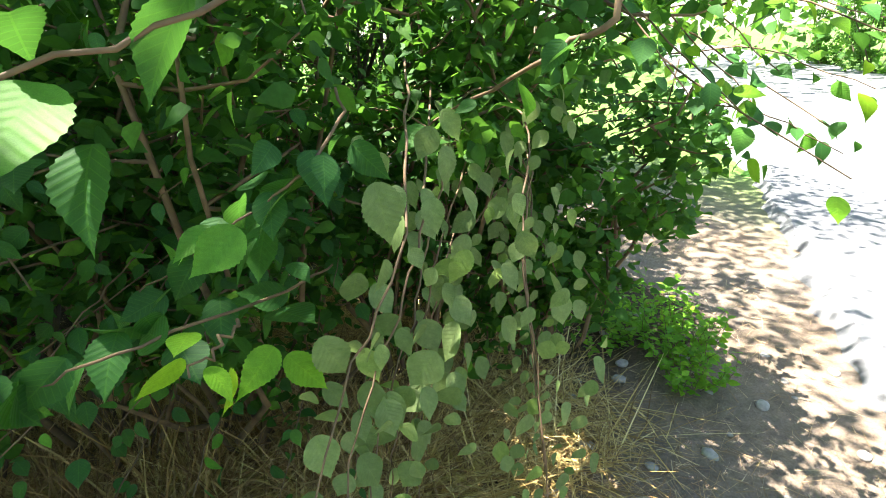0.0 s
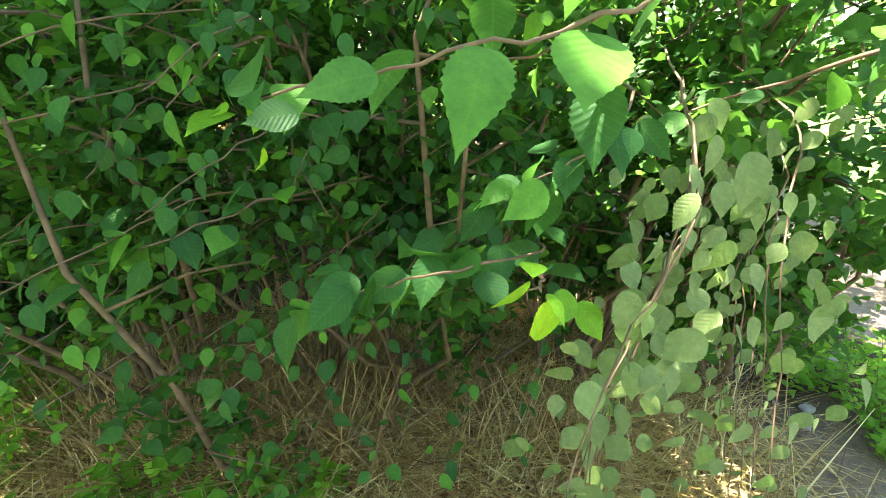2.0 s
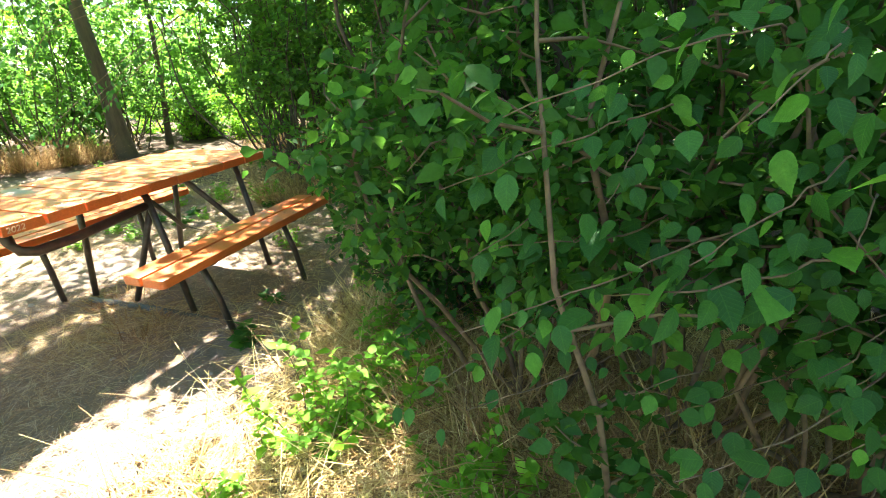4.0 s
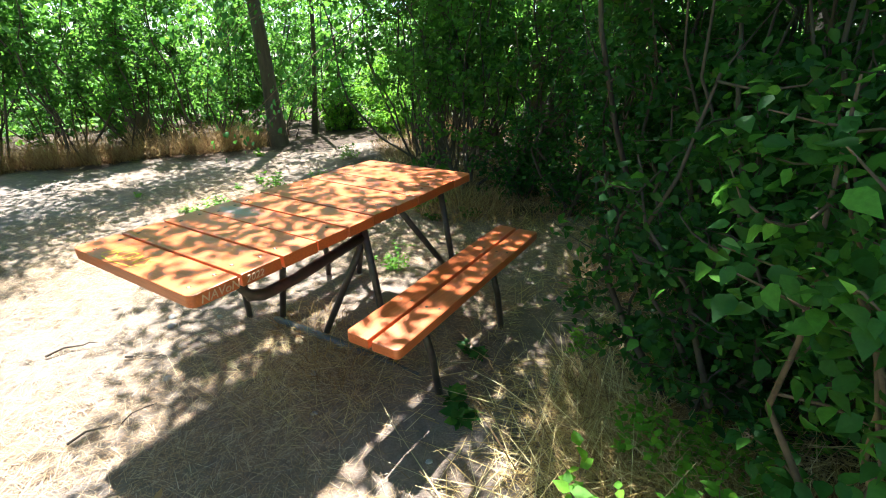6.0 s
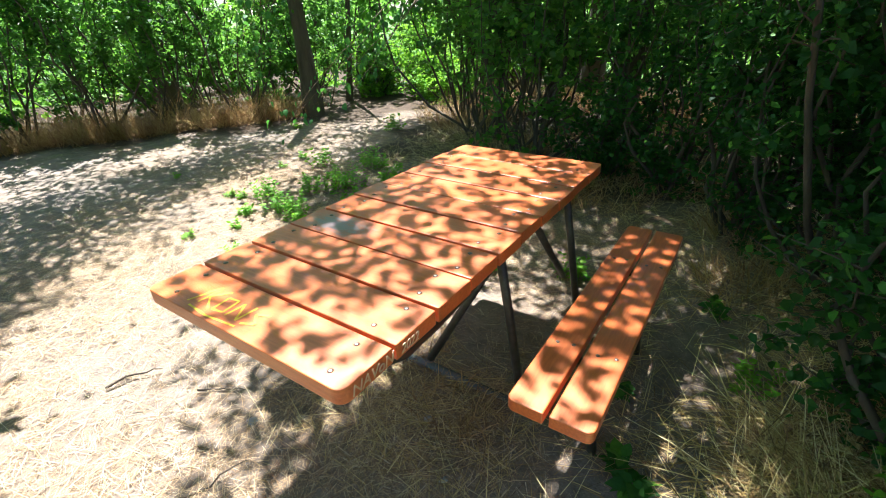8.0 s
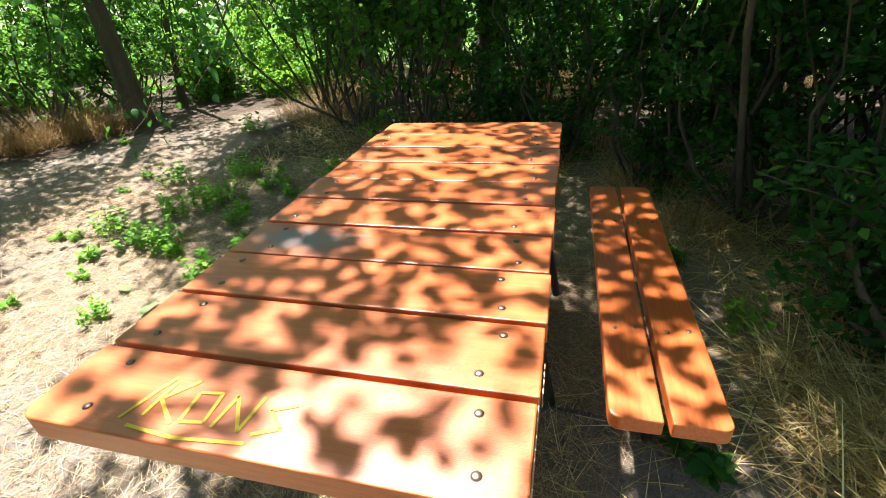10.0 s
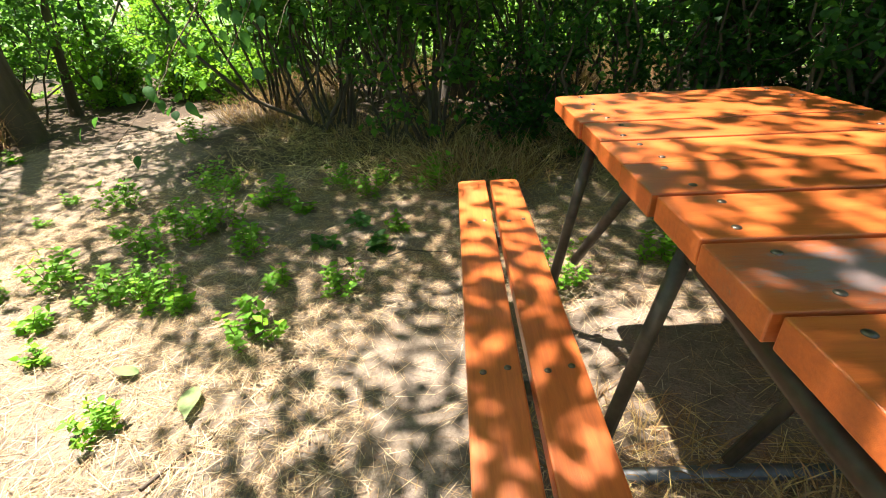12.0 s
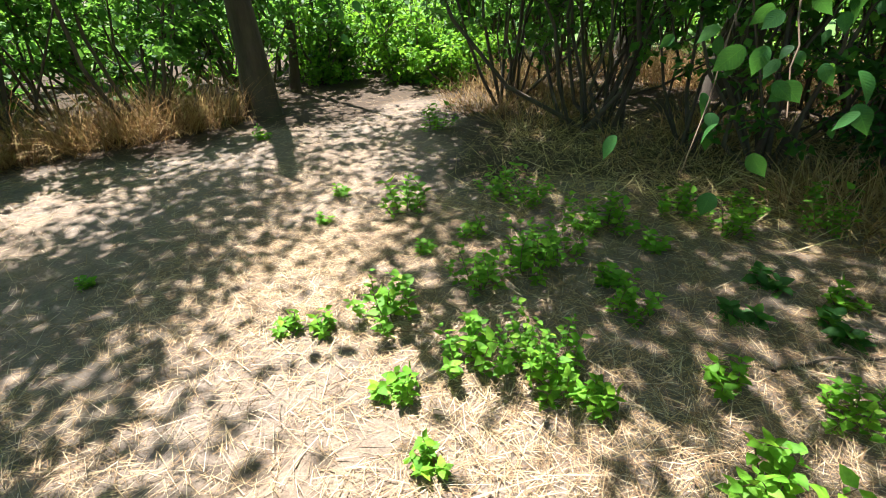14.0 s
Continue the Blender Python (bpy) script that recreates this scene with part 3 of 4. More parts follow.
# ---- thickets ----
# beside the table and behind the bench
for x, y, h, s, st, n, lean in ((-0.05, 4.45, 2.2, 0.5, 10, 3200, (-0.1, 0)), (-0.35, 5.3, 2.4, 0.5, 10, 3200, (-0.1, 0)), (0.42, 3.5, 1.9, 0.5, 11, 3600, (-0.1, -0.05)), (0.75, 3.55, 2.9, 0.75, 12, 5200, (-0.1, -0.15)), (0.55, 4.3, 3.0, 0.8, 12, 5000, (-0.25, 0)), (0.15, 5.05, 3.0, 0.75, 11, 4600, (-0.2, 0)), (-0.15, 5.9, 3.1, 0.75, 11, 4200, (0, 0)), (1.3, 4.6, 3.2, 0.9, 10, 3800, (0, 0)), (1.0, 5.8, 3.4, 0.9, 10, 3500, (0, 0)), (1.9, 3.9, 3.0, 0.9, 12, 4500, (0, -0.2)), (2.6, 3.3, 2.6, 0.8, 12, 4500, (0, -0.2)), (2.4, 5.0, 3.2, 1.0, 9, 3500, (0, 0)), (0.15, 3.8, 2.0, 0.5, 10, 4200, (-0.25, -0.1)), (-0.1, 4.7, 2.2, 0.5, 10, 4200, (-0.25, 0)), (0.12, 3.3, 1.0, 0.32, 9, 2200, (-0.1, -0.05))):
    shrub((x, y, 0), h, s, st, int(n * 1.15), 0.047, LEAF_SHADED, "leafy shrub crowding the bench, shade in its leaf colour", 0.18, LEAF_FEW, lean=lean)
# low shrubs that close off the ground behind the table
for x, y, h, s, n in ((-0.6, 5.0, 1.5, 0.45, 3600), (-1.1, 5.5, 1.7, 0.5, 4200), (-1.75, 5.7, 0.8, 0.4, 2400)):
    shrub((x, y, 0), h, s, 11, n, 0.05, LEAF_SHADED, "low shrub behind the picnic table, shade in its leaf colour", 0.12, LEAF_FEW)
# the elm bush by the road, nearest to the path
ELM = []
for x, y, h, s, st, n, lean in ((1.12, 2.75, 1.9, 0.55, 15, 4600, (0, -0.1)), (1.6, 2.6, 1.9, 0.55, 15, 5000, (0, -0.2)), (2.1, 2.46, 1.8, 0.55, 14, 5000, (0.1, -0.2)), (2.6, 2.3, 1.2, 0.45, 12, 4400, (0.15, -0.1)), (0.7, 2.8, 1.6, 0.45, 11, 3400, (-0.1, -0.1)), (2.75, 2.85, 2.0, 0.55, 12, 4400, (0.3, 0))):
    ELM.append(shrub((x, y, 0), h, s, st, int(n * 1.2), 0.047, LEAF_ELM, "young elm bush with broad serrated leaves by the lane", 0.4, LEAF_MID, name="elm_bush", thick=0.012, lean=lean))
bush = ELM[1]
spray(bush, [(1.78, 2.19, 0.75), (1.59, 1.80, 0.92), (1.42, 1.68, 0.97), (1.325, 1.72, 0.946), (1.21, 1.78, 0.896)], 22, 0.072, LEAF_BROAD)
spray(bush, [(1.50, 1.67, 0.97), (1.475, 1.60, 0.985), (1.445, 1.58, 0.98)], 6, 0.058, LEAF_YOUNG, 0.002)
spray(bush, [(1.82, 2.10, 1.33), (1.625, 1.59, 1.30), (1.525, 1.51, 1.25), (1.43, 1.50, 1.225), (1.34, 1.495, 1.205), (1.24, 1.54, 1.185)], 13, 0.06, LEAF_BROAD)
spray(bush, [(2.05, 1.62, 1.33), (1.96, 1.57, 1.24), (1.93, 1.645, 1.2), (1.91, 1.85, 1.12), (1.9, 2.15, 0.98)], 9, 0.058, LEAF_BROAD, 0.006)
spray(bush, [(1.55, 2.37, 1.08), (1.34, 1.98, 1.1), (1.25, 1.90, 1.126), (1.187, 1.85, 1.15)], 12, 0.062, LEAF_BROAD)
spray(bush, [(1.225, 1.87, 1.15), (1.195, 1.84, 1.148)], 3, 0.058, LEAF_YOUNG, 0.002)
spray(bush, [(1.78, 2.02, 1.18), (1.70, 1.78, 1.15), (1.62, 1.725, 1.097), (1.55, 1.74, 1.06), (1.487, 1.786, 1.01), (1.41, 1.866, 0.946)], 26, 0.064, LEAF_BROAD)
spray(bush, [(1.395, 2.28, 0.93), (1.16, 2.02, 0.97), (1.01, 1.97, 0.93), (0.895, 2.02, 0.896)], 20, 0.066, LEAF_BROAD)
spray(ELM[0], [(1.09, 2.55, 0.896), (0.97, 2.28, 0.91), (0.817, 2.21, 0.90), (0.69, 2.19, 0.88)], 22, 0.064, LEAF_BROAD)
spray(ELM[0], [(0.97, 2.64, 1.11), (0.84, 2.44, 1.16), (0.74, 2.38, 1.13), (0.66, 2.36, 1.08)], 16, 0.062, LEAF_BROAD)
# dusty branches hanging towards the lane
for k in range(6):
    o = 0.055 * k
    spray(ELM[2], [(1.93 + o, 2.02, 1.2 - o), (1.74 + o, 1.70 + o, 1.09 - o), (1.67 + o * 0.8, 1.62 + o, 1.0 - o), (1.57 + o, 1.58 + o, 0.90 - o), (1.495 + o, 1.54 + o, 0.78 - o), (1.455 + o, 1.49 + o, 0.60 - o)], 30, 0.054, LEAF_PALE, 0.0022, 0.1, 0.05, hang=1.3)
for k in range(6):
    o = 0.06 * k
    spray(ELM[2], [(2.16, 2.1, 1.18 - o), (2.06 + o, 1.80 + o, 1.08 - o), (1.93 + o, 1.70 + o, 0.94 - o), (1.88 + o, 1.60 + o, 0.76 - o), (1.85 + o, 1.53 + o, 0.50 - o)], 30, 0.048, LEAF_PALE, 0.0022, 0.1, 0.055, hang=1.3)
for k in range(5):
    spray(ELM[3], [(2.47, 2.2, 0.97 + 0.09 * k), (2.5 + 0.04 * k, 1.93, 1.07 + 0.1 * k), (2.55 + 0.08 * k, 1.66 + 0.04 * k, 1.07 + 0.11 * k), (2.67 + 0.08 * k, 1.52, 0.97 + 0.12 * k)], 13, 0.048, LEAF_BROAD)
for k in range(10):
    a = rng.uniform(-1, 1, 3)
    spray(ELM[5], [(2.47, 2.63, 1.4), (2.4 + 0.15 * a[0], 2.1, 1.4 + 0.15 * a[1]), (2.43 + 0.3 * a[0], 1.8, 1.33 + 0.18 * a[1]), (2.5 + 0.45 * a[0], 1.5 + 0.15 * a[2], 1.15 + 0.22 * a[1])], 18, 0.044, LEAF_BROAD if k % 3 else LEAF_YOUNG, 0.004, 0.25, 0.03)
# leafy twigs all over the face of the bush
for k in range(30):
    a = rng.uniform(-1, 1, 4)
    x, z = 0.8 + 1.15 * k / 29, 1.0 + 0.36 * a[0]
    y = 2.42 - 0.3 * min(1.0, x) + 0.14 * a[1]
    owner = ELM[4] if x < 0.8 else ELM[0] if x < 1.3 else ELM[1]
    spray(owner, [(x + 0.1, y + 0.45, z - 0.05), (x, y + 0.15, z + 0.04), (x - 0.1 + 0.1 * a[2], y, z), (x - 0.22 + 0.2 * a[2], y - 0.08, z - 0.07)], 19, 0.044, LEAF_BROAD, 0.0022, 0.3, 0.03, hang=0.8)
for k in range(4):
    x = 1.2 + 0.2 * k
    spray(bush, [(x + 0.15, 2.4, 0.4), (x, 2.15, 0.36 + 0.06 * (k % 2)), (x - 0.12, 2.02, 0.22)], 13, 0.042, LEAF_BROAD)
# beyond the lane
for x, y in ((7.4, -4.5), (7.9, -2.4), (9.7, -0.9), (11.2, 0.5), (12.3, 2.1), (14.2, 3.4), (16.5, 5.0), (19.5, 7.0)):
    shrub((x, y, 0), 3.0, 1.3, 9, 2600, 0.1, LEAF_WOOD, "green shrub on the far side of the lane", 0.1)
# back of the clearing
for x, y, h, s, st, n in ((-2.35, 5.75, 2.3, 0.7, 14, 2600), (-3.3, 6.55, 3.2, 1.0, 16, 3400), (-1.6, 6.4, 2.8, 0.9, 12, 2800), (-3.1, 7.9, 3.2, 0.9, 12, 3000), (-4.1, 7.35, 3.0, 0.8, 12, 2600), (-0.75, 7.9, 2.0, 0.7, 14, 2600), (-1.3, 8.4, 3.4, 1.1, 10, 3000), (-3.6, 8.6, 3.4, 1.1, 11, 3000), (0.8, 8.6, 3.2, 1.1, 10, 2800), (-0.4, 9.8, 3.5, 1.2, 9, 3000), (-4.9, 9.6, 2.2, 0.9, 10, 2600), (-2.4, 10.2, 3.6, 1.3, 10, 3200), (1.9, 7.2, 3.4, 1.1, 10, 3000)):
    shrub((x, y, 0), h, s, st, int(n * 1.3), 0.07, LEAF_WOOD, "straggly shrub with bare lower stems and green crown", 0.34)
# hedge along the far side of the clearing
for x, y, h, s, st, n in ((-9.6, 1.2, 2.8, 0.9, 11, 3000), (-9.0, 2.4, 2.8, 0.9, 11, 3000), (-8.4, 3.5, 2.9, 0.9, 12, 3200), (-7.95, 4.4, 2.8, 0.85, 12, 3200), (-7.55, 5.2, 2.9, 0.8, 12, 3200), (-7.15, 6.0, 2.7, 0.75, 12, 2800), (-6.9, 7.3, 2.8, 0.9, 11, 2800), (-9.4, 4.6, 3.2, 1.1, 10, 3000), (-8.6, 6.2, 3.2, 1.1, 10, 3000), (-8.0, 8.0, 3.2, 1.1, 9, 2800)):
    shrub((x, y, 0), h, s * 1.1, st, int(n * 1.5), 0.07, LEAF_WOOD, "hedge shrub over rust-brown dry grass", 0.28)
for x, y, h in ((-5.6, 8.6, 1.1), (-6.2, 9.3, 1.5), (-5.2, 10.3, 1.6), (-6.6, 8.4, 0.9), (-4.9, 8.3, 0.7)):
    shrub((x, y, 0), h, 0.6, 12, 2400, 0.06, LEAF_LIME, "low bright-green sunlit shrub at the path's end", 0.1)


def tree(place, height, radius, label, bend=0.05, limbs=(), leaves=0, size=0.07, mat=None, lean=(0, 0)):
    """A tree: tapered trunk with root flare, limbs to given places, leaf clumps round the limbs' ends."""
    ob = thing("tree", place, label, "tree")
    p = np.array(place, float)
    n = 9
    t = np.linspace(0, 1, n)
    pts = p + np.stack([lean[0] * t + bend * np.sin(3 * t), lean[1] * t + bend * np.sin(4 * t + 1), height * t - 0.05], 1)
    rad = radius * (1 - 0.55 * t) + radius * 0.5 * np.exp(-t * 14)
    v, f = tubes([(pts, rad)], 14)
    v = v + rng.normal(size=v.shape) * radius * 0.04
    mesh_part("trunk", v, f, BARK, ob)
    if limbs:
        for k, tip in enumerate(limbs[:: max(1, len(limbs) // 9)]):
            st = at_line((pts, rad), rng.uniform(0.6, 1.0))
            v, f = tubes([limb(st, tip, 0.10, 7, 0.009, 0.003)], 6)
            mesh_part("limb", v, f, BARK, ob)
        tips = np.array(limbs)
        c = rng.integers(0, len(tips), leaves)
        pos = tips[c] + rng.normal(size=(leaves, 3)) * (0.24, 0.24, 0.2)
        pos[:, 2] = np.maximum(pos[:, 2], 2.35)
        ax, no = leaf_turns(leaves)
        v, f = scatter(LEAF_LO, pos, ax, no, rng.uniform(0.7, 1.3, leaves) * size)
        mesh_part("crown", v, f, mat or LEAF_WOOD, ob, kind="stuff")
    return ob


hang = shrub((-2.75, 6.15, 0), 2.6, 0.5, 7, 900, 0.07, LEAF_WOOD, "tall shrub whose branches hang over the clearing", 0.5)
for a in ([(-2.9, 6.0, 2.1), (-2.9, 5.0, 1.7), (-3.0, 4.3, 1.2), (-3.22, 3.6, 0.68)], [(-2.9, 5.0, 1.7), (-2.95, 4.2, 1.25), (-3.05, 3.8, 0.95), (-3.08, 3.62, 0.78)], [(-2.8, 5.9, 1.9), (-2.8, 4.8, 1.5), (-2.85, 4.15, 1.15), (-2.9, 3.8, 0.88)], [(-2.8, 4.8, 1.55), (-2.7, 4.4, 1.35), (-2.7, 4.1, 1.15), (-2.75, 3.9, 0.95)], [(-3.4, 5.0, 1.9), (-4.0, 4.5, 1.6), (-4.1, 4.25, 1.2), (-4.05, 4.1, 0.95)]):
    spray(hang, a, 32, 0.046, LEAF_BROAD, 0.004, 0.35, 0.06, hang=0.8)
for k in range(9):
    a = rng.uniform(-1, 1, 3)
    spray(hang, [(-3.1, 5.8, 2.2), (-3.7, 5.0, 2.05 + 0.2 * a[0]), (-4.1 + 0.3 * a[1], 4.6, 1.8 + 0.2 * a[0]), (-4.4 + 0.45 * a[1], 4.25 + 0.3 * a[2], 1.3 + 0.35 * a[0])], 24, 0.075, LEAF_BROAD, 0.005, 0.3, 0.06)
near_twig = shrub((-4.3, 0.6, 0), 2.2, 0.5, 6, 700, 0.07, LEAF_ELM, "slender shrub at the edge of the clearing", 0.4)
spray(near_twig, [(-4.2, 1.0, 1.5), (-3.7, 1.9, 1.5), (-3.13, 2.28, 1.42)], 10, 0.10, LEAF_YOUNG, 0.005, 0.6)

# canopy: where its shade falls on the ground; the lane and a strip of the clearing stay open to the sun
STRIP = [(0.15, 2.42), (-0.4, 2.08), (-1.2, 1.62), (-2.1, 1.5), (-3.0, 2.3), (-3.75, 3.3), (-4.45, 4.1), (-4.62, 4.7), (-4.9, 5.4), (-5.15, 6.4), (-5.7, 8.2), (-5.8, 12.0)]
HALF = [0.15, 0.3, 0.24, 0.42, 0.66, 0.4, 0.32, 0.24, 0.22, 0.34, 0.7, 1.2]


def open_to_sun(x, y):
    d = 9.0
    for (a, b2), (c, e), w0, w1 in zip(STRIP, STRIP[1:], HALF, HALF[1:]):
        l2 = (c - a) ** 2 + (e - b2) ** 2
        t = min(1.0, max(0.0, ((x - a) * (c - a) + (y - b2) * (e - b2)) / l2))
        d = min(d, math.hypot(x - a - t * (c - a), y - b2 - t * (e - b2)) - (w0 + (w1 - w0) * t))
    return d


CANOPY = {k: [] for k in range(7)}
ROOTS = [(-1.4, -2.6, 0), (1.0, -2.2, 0), (-6.2, -0.9, 0), (-8.8, 5.6, 0), (2.0, 5.6, 0), (-2.9, 9.0, 0), (0.55, 7.55, 0)]
for _ in range(3300):
    gx, gy = rng.uniform(-9.5, 6.0), rng.uniform(-0.8, 9.5)
    thin = 0.1 if gy < lane_edge(gx) else 0.22 if gx > 2.1 and gy < 2.6 else 0.45 if gx > 1.7 and gy < 3.4 else 0.45 if -2.3 < gx < -0.6 and 1.8 < gy < 4.0 else 0.06 if gx < -5.7 else 0.85 if gx < -4.9 else 0.1 if gy > 6.8 else 1.0
    if open_to_sun(gx, gy) < 0.2 + rng.uniform(-0.15, 0.15) or rng.uniform() > thin:
        continue
    h = rng.uniform(3.4, 5.8)
    c = np.array([gx + SUN.x / SUN.z * h, gy + SUN.y / SUN.z * h, h])
    CANOPY[min(range(7), key=lambda k: (c[0] - ROOTS[k][0]) ** 2 + (c[1] - ROOTS[k][1]) ** 2)].append(c)
for _ in range(150):
    gx, gy, h = rng.uniform(0.1, 1.9), rng.uniform(2.7, 4.8), rng.uniform(3.4, 5.8)
    CANOPY[4].append(np.array([gx + SUN.x / SUN.z * h, gy + SUN.y / SUN.z * h, h]))
for k, tips in CANOPY.items():
    if tips:
        tree(ROOTS[k], 5.0, 0.17, "tall elm shading the clearing with open foliage", 0.1, tips, 150 * len(tips), 0.068, LEAF_WOOD)

tree((-6.33, 6.55, 0), 5.0, 0.12, "slim grey-brown tree trunk at the hedge beside the path", 0.06, [(-6.6 + 0.7 * math.cos(a * 1.7), 6.9 + 0.9 * math.sin(a * 2.3), 3.2 + 0.2 * a) for a in range(9)], 900, 0.08, lean=(-0.35, 0.1))
tree((-2.1, 7.75, 0), 6.0, 0.155, "thick dark tree trunk deep in the thicket", 0.1, [(-2.1 + 1.4 * math.cos(a * 1.7), 8.4 + 1.4 * math.sin(a * 2.3), 3.2 + 0.25 * a) for a in range(12)], 1800, 0.08)
tree((-6.7, 7.7, 0), 5.0, 0.045, "thin young tree trunk beside the path", 0.06, lean=(0.2, 0.4))

for k in range(46):
    a = math.pi * (-0.02 + 1.08 * k / 45)
    r = rng.uniform(9.0, 14.5)
    x, y = -2.6 + r * math.cos(a) * 1.05, 1.5 + r * math.sin(a)
    if x > 3.2 and y < 9:
        continue
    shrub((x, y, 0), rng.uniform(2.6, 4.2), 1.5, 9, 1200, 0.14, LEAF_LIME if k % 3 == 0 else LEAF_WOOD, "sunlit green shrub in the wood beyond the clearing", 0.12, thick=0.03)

for k in range(34):
    a = math.pi * (0.0 + 1.1 * k / 33)
    r = rng.uniform(8.0, 10.5)
    x, y = -2.6 + r * math.cos(a), 1.2 + r * math.sin(a)
    if x > 3.0 and y < 9:
        continue
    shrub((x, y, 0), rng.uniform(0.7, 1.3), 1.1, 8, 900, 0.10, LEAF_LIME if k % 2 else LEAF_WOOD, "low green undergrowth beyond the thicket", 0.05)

# ---- distance ----
def far_woods():
    pts, sz = [], []
    for k in range(330):
        a = rng.uniform(0, 2 * np.pi)
        r = rng.uniform(16, 30)
        c = np.array([math.cos(a) * r - 2, math.sin(a) * r + 3, rng.uniform(0.3, 7.5)])
        n = 150
        pts.append(c + rng.normal(size=(n, 3)) * (1.5, 1.5, 1.1))
        sz.append(rng.uniform(0.24, 0.46, n))
    pts, sz = np.concatenate(pts), np.concatenate(sz)
    keep = pts[:, 2] > 0.1
    pts, sz = pts[keep], sz[keep]
    ax, no = leaf_turns(len(pts))
    v, f = scatter(LEAF_LO, pts, ax, no, sz)
    tagged(mesh_part("far_woods", v, f, LEAF_WOOD), "ring of green woodland beyond the thicket", "woods", kind="stuff")


far_woods()

# ---- straw and dry grass ----
def blades(places, axes, lengths, widths, bendz, steps=2):
    """Thin bent blades as triangles in strips."""
    n = len(places)
    side = unit(np.cross(axes, np.array([0, 0, 1.0]) + rng.normal(size=(n, 3)) * 0.3))
    t = np.linspace(0, 1, steps + 1)
    rows = []
    for k in t:
        mid = places + axes * (lengths * k)[:, None] + np.stack([0 * lengths, 0 * lengths, bendz * k * k], 1)
        w = (widths * (1 - 0.75 * k))[:, None] * side
        rows += [mid - w, mid + w]
    v = np.stack(rows, 1).reshape(-1, 3)
    f = []
    base = np.arange(n) * (2 * (steps + 1))
    for k in range(steps):
        a = base + 2 * k
        f += [np.stack([a, a + 1, a + 3], 1), np.stack([a, a + 3, a + 2], 1)]
    return v, np.concatenate(f)


def bare(x, y):
    """How bare the soil is: 1 where feet have worn it."""
    b1 = np.exp(-(((x + 2.3) / 0.22) ** 2 + ((y - 3.15) / 0.5) ** 2))
    b2 = np.exp(-(((x + 0.75) / 0.4) ** 2 + ((y - 2.6) / 0.4) ** 2))
    b3 = np.exp(-(((x + 0.6) / 0.35) ** 2 + ((y - 3.6) / 0.7) ** 2))
    b4 = np.exp(-(((x + 1.5) / 0.35) ** 2 + ((y - 3.4) / 0.5) ** 2)) * 0.8
    n = 0.35 * (np.sin(3.1 * x + 1.3 * y) * np.sin(2.3 * y - 1.1 * x))
    return np.clip(np.maximum.reduce([b1, b2, b3, b4]) + 0.25 * n, 0, 1)


def straw(count, x0, x1, y0, y1, lmin=0.035, lmax=0.13, w=0.0009, lift=0.2, soft=0.7):
    """Loose straw over a stretch of ground, thinning out towards its rim and in worn patches."""
    x, y = rng.uniform(x0, x1, count), rng.uniform(y0, y1, count)
    rim = np.clip(np.minimum.reduce([x - x0, x1 - x, y - y0, y1 - y]) / soft, 0, 1)
    patch = 0.72 + 0.42 * np.sin(2.7 * x + 1.1 * np.sin(1.9 * y)) * np.sin(3.3 * y + 0.7 * np.sin(2.2 * x))
    keep = (y > lane_edge(x) + 0.05) & (rng.uniform(size=count) > np.where(lmax < 0.15, litter_shade_at(x, y) * 0.93, 0)) & (rng.uniform(size=count) > bare(x, y) * 0.95) & (rng.uniform(size=count) < rim * patch)
    x, y = x[keep], y[keep]
    n = len(x)
    a = rng.uniform(0, 2 * np.pi, n)
    ax = unit(np.stack([np.cos(a), np.sin(a), rng.uniform(-0.02, 1, n) ** 2 * lift], 1))
    L = rng.uniform(lmin, lmax, n)
    p = np.stack([x, y, relief(x, y) + rng.uniform(0.002, 0.014, n)], 1)
    v, f = blades(p, ax, L, rng.uniform(0.5, 1.5, n) * w, -0.2 * L * rng.uniform(0, 1, n), 1 if lift < 0.3 else 2)
    tagged(mesh_part("straw", v, f, STRAW if lmax < 0.15 else STRAW_LONG), "flattened dry straw strewn over the soil", "straw", kind="stuff")


straw(330000, -5.4, 2.9, 1.0, 5.2, 0.035, 0.115, 0.00095, 0.29)
straw(120000, -8.6, 0.3, 3.4, 8.6, 0.04, 0.12, 0.0012)
straw(9000, 2.0, 4.2, 0.4, 3.8)
straw(60000, -0.6, 2.7, 1.7, 3.5, 0.12, 0.40, 0.0021, 0.9, 0.35)
straw(16000, -1.0, 0.4, 2.4, 5.8, 0.08, 0.24, 0.0015, 0.7, 0.3)
straw(5000, -2.1, -0.9, 2.3, 3.3, 0.08, 0.22, 0.001, 0.5, 0.3)
straw(16000, -4.2, -0.8, 4.6, 7.0, 0.10, 0.30, 0.0013, 0.8, 0.5)


def grass_tuft(x, y, r, n, h, name="dry_grass_tuft", label="tuft of rust-brown dry grass"):
    a, q = rng.uniform(0, 2 * np.pi, n), r * np.sqrt(rng.uniform(0, 1, n))
    px, py = x + q * np.cos(a), y + q * np.sin(a)
    d = unit(np.stack([np.cos(a) * 0.5, np.sin(a) * 0.5, np.full(n, 1.0)], 1) + rng.normal(size=(n, 3)) * (0.55, 0.55, 0.15))
    L = rng.uniform(0.45, 1.1, n) * h
    p = np.stack([px, py, relief(px, py)], 1)
    v, f = blades(p, d, L, rng.uniform(0.8, 1.6, n) * 0.0022, -0.35 * L, 2)
    ob = mesh_part(name, v - np.array([x, y, 0]), f, DRY)
    ob.location = (x, y, 0)
    return tagged(ob, label, "dry grass", kind="stuff")


